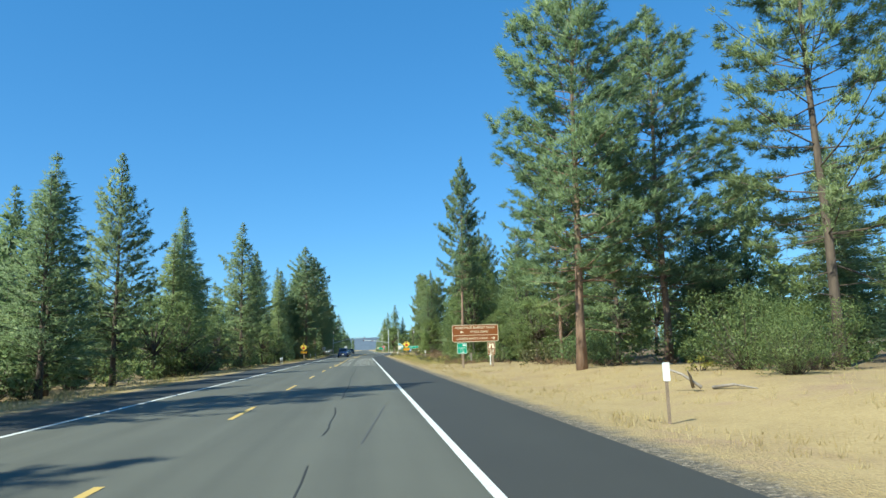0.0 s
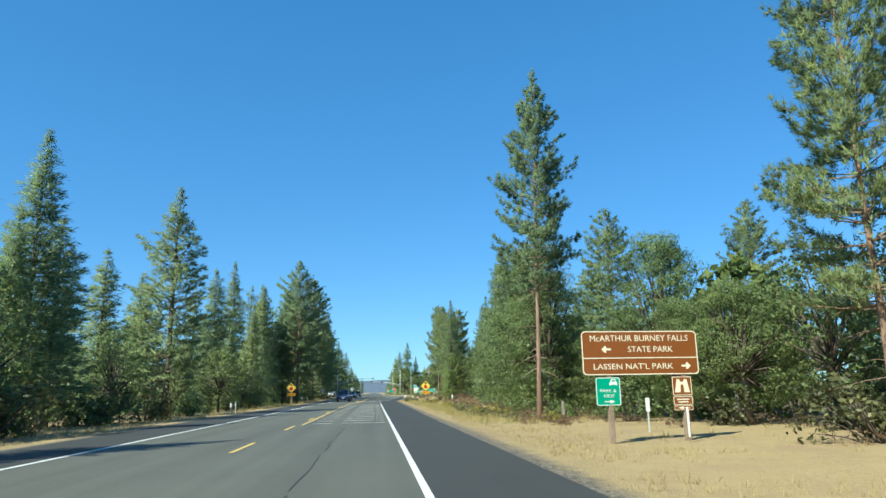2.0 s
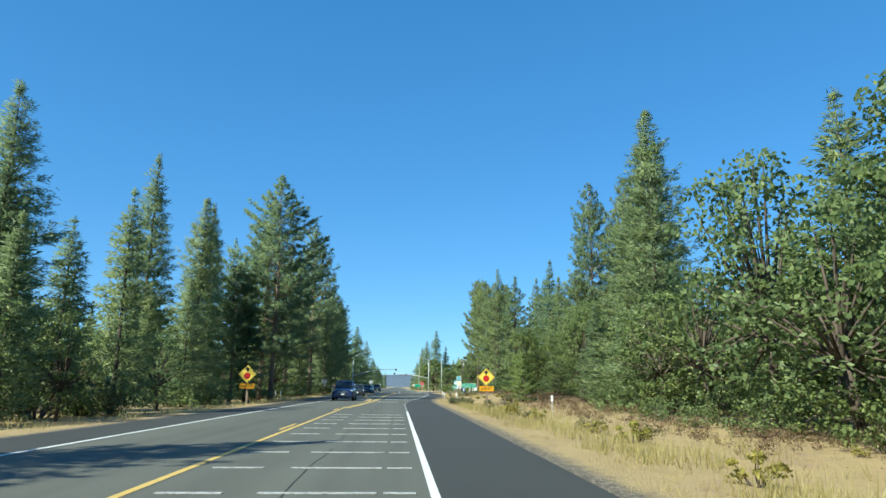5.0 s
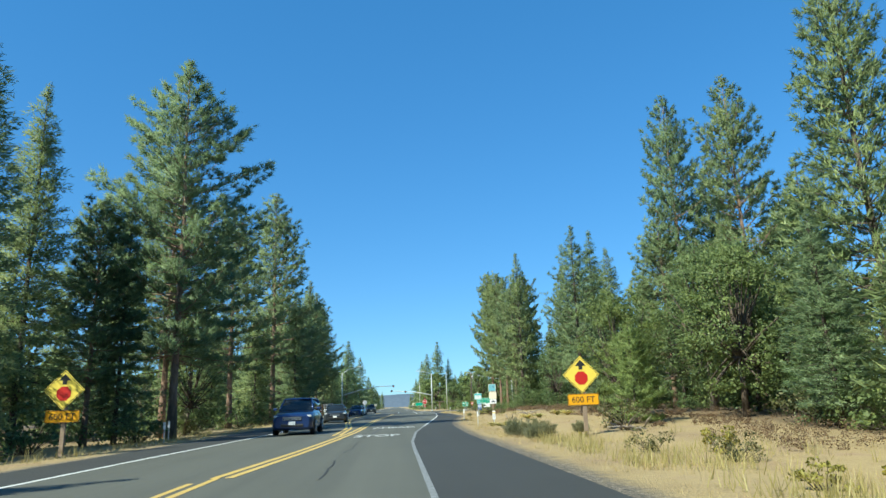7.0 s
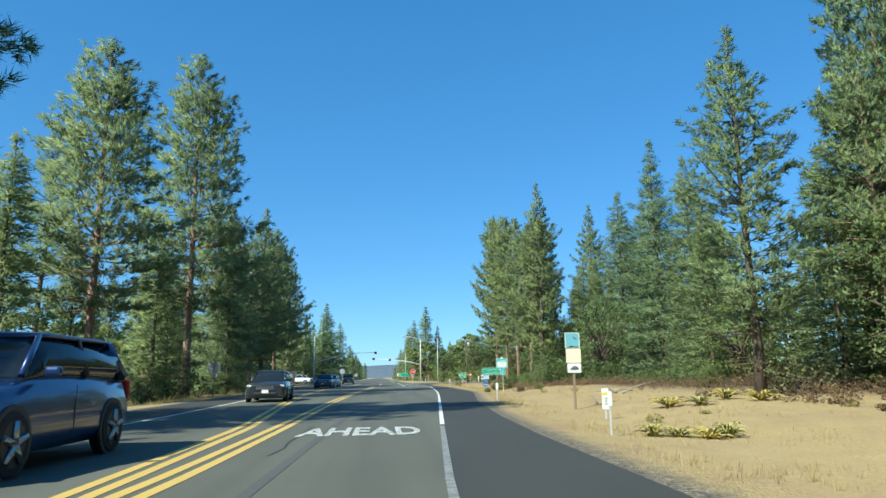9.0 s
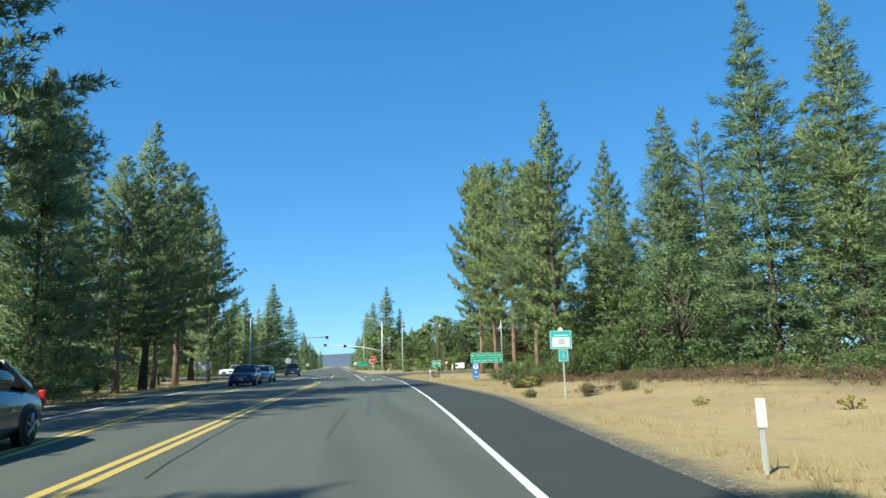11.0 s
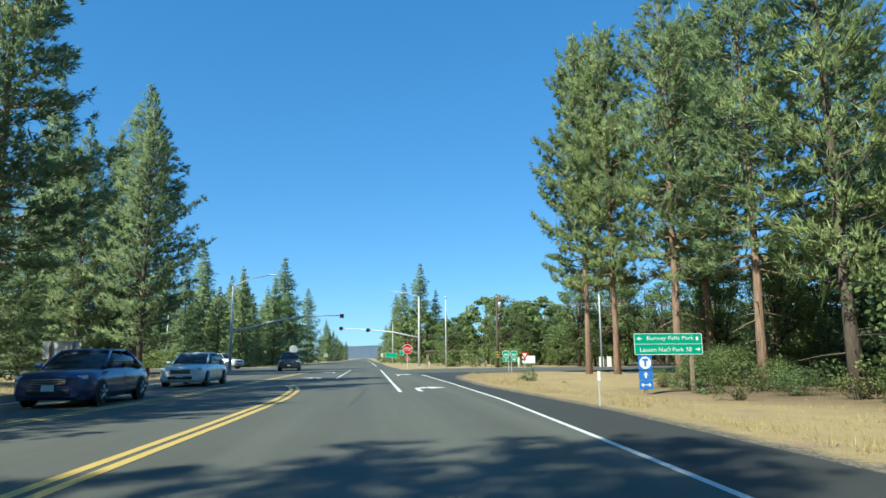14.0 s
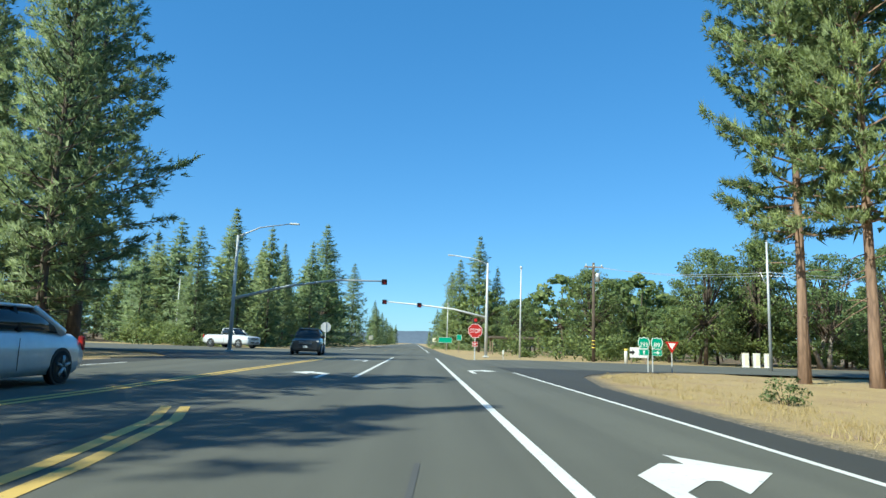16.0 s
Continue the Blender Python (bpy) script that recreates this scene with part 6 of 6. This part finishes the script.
ml = thing("mast_arm_pole", -12.4, 240.2, 0, 0, "galvanised steel mast arm pole with tall lamp and beacon", "signal pole", "mast arms")
part("pole", bm_tube([(0, 0, -0.1), (0, 0, 4.5), (0, 0, 8.7)], [0.16, 0.13, 0.09], 12), M_STEEL, ml)
part("base", bm_box(0.5, 0.5, 0.12, (0, 0, 0.02), 0.02), M_STEEL, ml)
part("mast_arm", bm_tube([(0, 0, 3.9), (4, 0.3, 5.0), (7.5, 0.6, 5.6), (11.2, 0.9, 5.68)], [0.12, 0.10, 0.08, 0.05], 10), M_STEEL, ml)
part("lamp_arm", bm_tube([(0, 0, 8.6), (1.4, 0.9, 9.5), (3.4, 2.4, 10.15)], [0.06, 0.05, 0.04], 8), M_STEEL, ml)
part("lamp_head", bm_box(0.75, 0.28, 0.13, (3.7, 2.6, 10.18), 0.05), M_STEEL, ml)
beacon(ml, 11.2, 0.75, 5.6)


def lamp_pole(x, y, h, label, mat=M_STEEL, arm=0.0):
    e = thing("lamp_pole", x, y, 0, 0, label, "pole", "slim poles")
    part("pole", bm_tube([(0, 0, -0.3), (0, 0, h * 0.5), (0, 0, h)], [0.10, 0.085, 0.06], 10), mat, e)
    part("cap", bm_tube([(0, 0, h - 0.01), (0, 0, h + 0.22)], [0.13, 0.10], 10), mat, e)
    if arm:
        part("arm", bm_tube([(0, 0, h * 0.62), (arm * 0.6, 0, h * 0.66), (arm, 0, h * 0.72)], [0.04, 0.035, 0.03], 6), mat, e)
        part("top_arm", bm_tube([(0, 0, h), (arm * 0.5, 0, h + 0.25)], [0.04, 0.03], 6), mat, e)
    return e


lamp_pole(11.7, 255.5, 8.8, "slim galvanised lamp pole behind the stop sign")
lamp_pole(23.6, 231.0, 8.6, "pale slim pole with short arms near pines", M_BACK, -0.45)
lamp_pole(-27.8, 272.0, 8.0, "slim pale pole before dark firs")
lamp_pole(6.8, 305.0, 8.0, "slim galvanised lamp pole far along the road")

wp = thing("utility_pole", 16.9, 247.6, 0, 0, "dark wooden utility pole with crossarm and grey transformer", "utility pole")
part("pole", bm_tube([(0, 0, -0.3), (0, 0, 4), (0, 0, 8.6)], [0.16, 0.14, 0.11], 12), M_BARK_DARK, wp)
part("crossarm", bm_box(1.7, 0.1, 0.12, (0, -0.1, 8.2), 0.015), M_WOOD, wp)
for k in (-0.7, 0.0, 0.7):
    part("insulator", bm_tube([(k, -0.1, 8.25), (k, -0.1, 8.36), (k, -0.1, 8.42)], [0.03, 0.06, 0.03], 8), M_CREAM, wp)
part("transformer", bm_tube([(0.36, -0.05, 6.9), (0.36, -0.05, 7.6), (0.36, -0.05, 7.68)], [0.22, 0.22, 0.14], 14), M_BACK, wp)
part("bracket", bm_tube([(0, 0, 6.0), (0.5, 0, 6.35)], [0.03, 0.03], 6), M_STEEL, wp)
for z in (1.1, 1.4, 1.7):
    part("band", bm_tube([(0, 0, z), (0, 0, z + 0.07)], [0.165, 0.165], 12), M_YELLOW, wp)


def wire(a, b, sag):
    a, b = Vector(a), Vector(b)
    pts = [a.lerp(b, k / 12) - Vector((0, 0, sag * 4 * (k / 12) * (1 - k / 12))) for k in range(13)]
    w = part("overhead_wire", bm_tube(pts, [0.014] * 13, 5), M_BACK)
    tagged(w, "thin overhead wire strung between poles", "wire", "overhead wires")


wire((16.2, 247.5, 8.3), (23.6, 231.0, 6.2), 0.4)
wire((16.9, 247.5, 8.3), (23.6, 231.0, 6.0), 0.4)
wire((23.6, 231.0, 6.2), (62.0, 231.0, 7.2), 0.6)
wire((23.6, 231.0, 6.0), (62.0, 231.0, 7.0), 0.6)
far_pole = lamp_pole(62.0, 231.0, 8.0, "wooden pole carrying wires far along side road", M_WOOD)


# low roofed shelter behind the stop sign, and small far signs
sh = thing("picnic_shelter", 14.0, 275.0, 0, 0, "low dark roofed shelter on posts behind the junction", "shelter")
part("roof", bm_box(6.5, 3.2, 0.3, (0, 0, 2.1), 0.06), M_BARK_DARK, sh)
for px in (-2.9, 2.9):
    for py in (-1.3, 1.3):
        part("post", bm_box(0.16, 0.16, 2.1, (px, py, 0.95), 0.02), M_WOOD, sh)
for x, y, w, h, z, m, lab in ((6.3, 300, 2.2, 0.9, 1.7, M_GREEN, "green guide sign beyond the junction"), (7.4, 282, 0.7, 0.8, 2.0, M_GREEN, "small green route sign beyond the junction"), (-8.0, 330, 0.9, 0.9, 1.9, M_CREAM, "pale warning sign on the far verge"), (5.8, 345, 0.9, 0.9, 1.9, M_CREAM, "pale warning sign on the far verge")):
    e = thing("far_sign", x, y, 0, 0, lab, "road sign")
    post("post", e, 0, -0.2, z, 0.09, M_WOOD, 0.016)
    panel(e, w, h, 0, z, m, M_WHITE, 0.05, 0.03)


# fallen branches, stumps and litter on the verge
def deadfall(x, y, n, seed, label):
    rng = np.random.default_rng(seed)
    e = thing("dead_branch_pile", x, y, gz(x, y), 0, label, "dead wood", "dead wood")
    for k in range(n):
        a = rng.uniform(0, 6.28)
        L = rng.uniform(0.5, 1.3)
        p = Vector((rng.normal(0, 0.4), rng.normal(0, 0.3), 0.06))
        q = p + Vector((math.cos(a) * L, math.sin(a) * L, rng.uniform(0.0, 0.45)))
        part("branch", bm_tube([p, (p + q) / 2 + Vector((0, 0, 0.07)), q], [0.04, 0.03, 0.012], 6), M_BARK_PALE, e)


deadfall(8.2, 116.3, 9, 1, "heap of pale dead branches beside the sign")
deadfall(7.4, 139.5, 2, 2, "scattered dead branches on dry grass")
deadfall(9.5, 143.0, 5, 3, "scattered dead branches on dry grass")
deadfall(8.8, 62.2, 6, 4, "pale fallen branches in roadside brush")
deadfall(6.6, 12.5, 3, 5, "small dry stump and twigs in grass")


# ---- vehicles ----
def wheel(parent, x, y, r, w):
    t = part("wheel", bm_tube([(x - w / 2, y, r), (x - w / 2 + 0.03, y, r), (x + w / 2 - 0.03, y, r), (x + w / 2, y, r)], [r * 0.88, r, r, r * 0.88], 22), M_RUBBER, parent)
    for s in (-1, 1):
        part("rim", bm_tube([(x + s * (w / 2 - 0.01), y, r), (x + s * (w / 2 + 0.004), y, r)], [r * 0.70, r * 0.66], 18), M_BLACK, t)
        sp = bmesh.new()
        for k in range(5):
            a = 2 * math.pi * k / 5 + 0.3
            bm_tube([(x + s * (w / 2 + 0.008), y, r), (x + s * (w / 2 + 0.012), y + math.cos(a) * r * 0.66, r + math.sin(a) * r * 0.66)], [r * 0.13, r * 0.10], 5, sp)
        part("spokes", sp, M_RIM, t)


def loft(sections):
    """A body through cross-sections along y: (y, half width low, half width high, z low, z high)."""
    bm = bmesh.new()
    rings = []
    for y, wl, wh, z0, z1 in sections:
        h = z1 - z0
        p = [(-wl * 0.93, z0), (-wl, z0 + 0.22 * h), (-wl * 0.99, z0 + 0.62 * h), (-wh, z1 - 0.10 * h), (-wh * 0.86, z1), (0, z1 + 0.02), (wh * 0.86, z1), (wh, z1 - 0.10 * h), (wl * 0.99, z0 + 0.62 * h), (wl, z0 + 0.22 * h), (wl * 0.93, z0)]
        rings.append([bm.verts.new((x, y, z)) for x, z in p])
    n = len(rings[0])
    for a, b in zip(rings, rings[1:]):
        for k in range(n):
            f = bm.faces.new((a[k], a[(k + 1) % n], b[(k + 1) % n], b[k]))
            f.smooth = True
    bm.faces.new(rings[0])
    bm.faces.new(rings[-1][::-1])
    bmesh.ops.recalc_face_normals(bm, faces=bm.faces[:])
    return bm


def car(name, x, y, rz, L, W, H, paint_mat, label, kind):
    """A car whose front faces -y before turning."""
    e = thing(name, x, y, 0, rz, label, "car", "vehicles")
    w, f = W / 2, -L / 2
    r = {"sedan": 0.33, "suv": 0.38}.get(kind, 0.41)
    hood, cl = {"sedan": (0.62 * H, 0.19), "suv": (0.60 * H, 0.24)}.get(kind, (0.62 * H, 0.34))
    belt = 0.66 * H
    part("body", loft([(f, w * 0.80, w * 0.74, cl + 0.10, hood - 0.16), (f + 0.16, w * 0.95, w * 0.88, cl, hood - 0.06), (f + 0.75, w, w * 0.93, cl, hood), (f + L * 0.30, w, w * 0.94, cl, belt),
                       (f + L * 0.62, w, w * 0.94, cl, belt + 0.02), (f + L * 0.92, w * 0.98, w * 0.9, cl, belt - 0.02 if kind != "pickup" else belt), (f + L, w * 0.88, w * 0.82, cl + 0.12, belt - 0.16)]), paint_mat, e)
    c0, c1 = {"sedan": (0.27, 0.86), "suv": (0.27, 0.97), "pickup": (0.30, 0.62)}[kind]
    top0, top1 = {"sedan": (0.42, 0.68), "suv": (0.40, 0.88), "pickup": (0.40, 0.58)}[kind]
    gl = part("cabin_glass", loft([(f + L * c0, w * 0.86, w * 0.80, belt - 0.05, belt), (f + L * top0, w * 0.86, w * 0.68, belt - 0.05, H - 0.05), (f + L * top1, w * 0.86, w * 0.68, belt - 0.05, H - 0.05), (f + L * c1, w * 0.86, w * 0.78, belt - 0.05, belt + 0.02)]), M_GLASS, e)
    part("roof", loft([(f + L * (top0 - 0.012), w * 0.71, w * 0.66, H - 0.075, H - 0.045), (f + L * (top0 + 0.06), w * 0.72, w * 0.66, H - 0.075, H), (f + L * (top1 - 0.03), w * 0.72, w * 0.66, H - 0.075, H), (f + L * (top1 + 0.012), w * 0.71, w * 0.64, H - 0.075, H - 0.045)]), paint_mat, e)
    for s in (-1, 1):
        part("pillar", bm_tube([(s * w * 0.84, f + L * c0, belt), (s * w * 0.69, f + L * top0, H - 0.06)], [0.045, 0.04], 6), paint_mat, e)
        part("pillar", bm_tube([(s * w * 0.87, f + L * (top0 + top1) / 2, belt), (s * w * 0.70, f + L * (top0 + top1) / 2, H - 0.06)], [0.05, 0.04], 6), M_BLACK, e)
        part("pillar", bm_tube([(s * w * 0.86, f + L * (c1 - 0.03), belt), (s * w * 0.69, f + L * top1, H - 0.06)], [0.09, 0.06], 6), paint_mat, e)
        part("mirror", bm_box(0.19, 0.10, 0.12, (s * (w + 0.08), f + L * (c0 + 0.06), belt + 0.06), 0.04), paint_mat, e)
        part("headlight", bm_box(0.40, 0.16, 0.10, (s * w * 0.70, f + 0.13, hood - 0.165), 0.035), M_LAMP, e)
        part("door_seam", bm_box(0.006, 0.012, belt - cl - 0.22, (s * (w + 0.001), f + L * 0.52, (belt + cl) / 2)), M_BLACK, e)
        part("wheel_arch", bm_tube([(s * (w - 0.06), f + L * 0.19, r), (s * (w + 0.006), f + L * 0.19, r)], [r * 1.13, r * 1.10], 22), M_BLACK, e)
        part("wheel_arch", bm_tube([(s * (w - 0.06), f + L * 0.80, r), (s * (w + 0.006), f + L * 0.80, r)], [r * 1.13, r * 1.10], 22), M_BLACK, e)
        part("fog_light", bm_box(0.20, 0.06, 0.09, (s * w * 0.72, f + 0.05, cl + 0.22), 0.03), M_BLACK, e)
        part("tail_light", bm_box(0.12, 0.10, 0.30, (s * w * 0.84, f + L - 0.04, belt - 0.2), 0.03), M_RED, e)
        for yy in (f + L * 0.19, f + L * 0.80):
            wheel(e, s * (w - 0.085), yy, r, 0.22)
    part("grille", bm_box(w * 0.92, 0.06, 0.17, (0, f + 0.005, hood - 0.27), 0.03), M_BLACK, e)
    for k in range(3):
        part("grille_bar", bm_box(w * 0.9, 0.02, 0.025, (0, f - 0.026, hood - 0.32 + 0.05 * k), 0.006), M_RIM, e)
    part("bumper_intake", bm_box(w * 1.1, 0.08, 0.13, (0, f + 0.0, cl + 0.20), 0.04), M_BLACK, e)
    part("number_plate", bm_box(0.30, 0.02, 0.15, (0, f - 0.045, cl + 0.30), 0.01), M_WHITE, e)
    part("windscreen", bm_plate([(-w * 0.74, 0), (w * 0.74, 0), (w * 0.60, 0.01), (-w * 0.60, 0.01)], 0.004, f + L * c0), M_GLASS, gl)
    if kind == "pickup":
        part("bed", bm_box(W * 0.86, L * 0.34, 0.05, (0, f + L * 0.80, belt + 0.01), 0.01), M_BLACK, e)
    return e


car("blue_suv", -5.2, 125.2, 0, 4.5, 1.86, 1.68, M_CAR_BLUE, "dark blue SUV driving in the opposite lane", "suv")
car("blue_sedan", -6.3, 189.8, -1, 4.7, 1.84, 1.47, M_CAR_BLUE, "bright blue sedan coming along the opposite lane", "sedan")
car("dark_sedan", -5.6, 149.5, 3, 4.8, 1.84, 1.46, M_CAR_DARK, "dark sedan following in the opposite lane", "sedan")
car("white_sedan", -6.4, 202.0, -2, 4.8, 1.84, 1.48, M_CAR_WHITE, "pearl white sedan coming along the opposite lane", "sedan")
car("dark_suv", -6.0, 236.5, 4, 4.8, 1.95, 1.78, M_CAR_DARK, "dark charcoal SUV waiting at the junction", "suv")
car("silver_pickup", -16.6, 256.0, 62, 5.8, 2.02, 1.88, M_CAR_SILVER, "silver pickup truck turning in from the side road", "pickup")
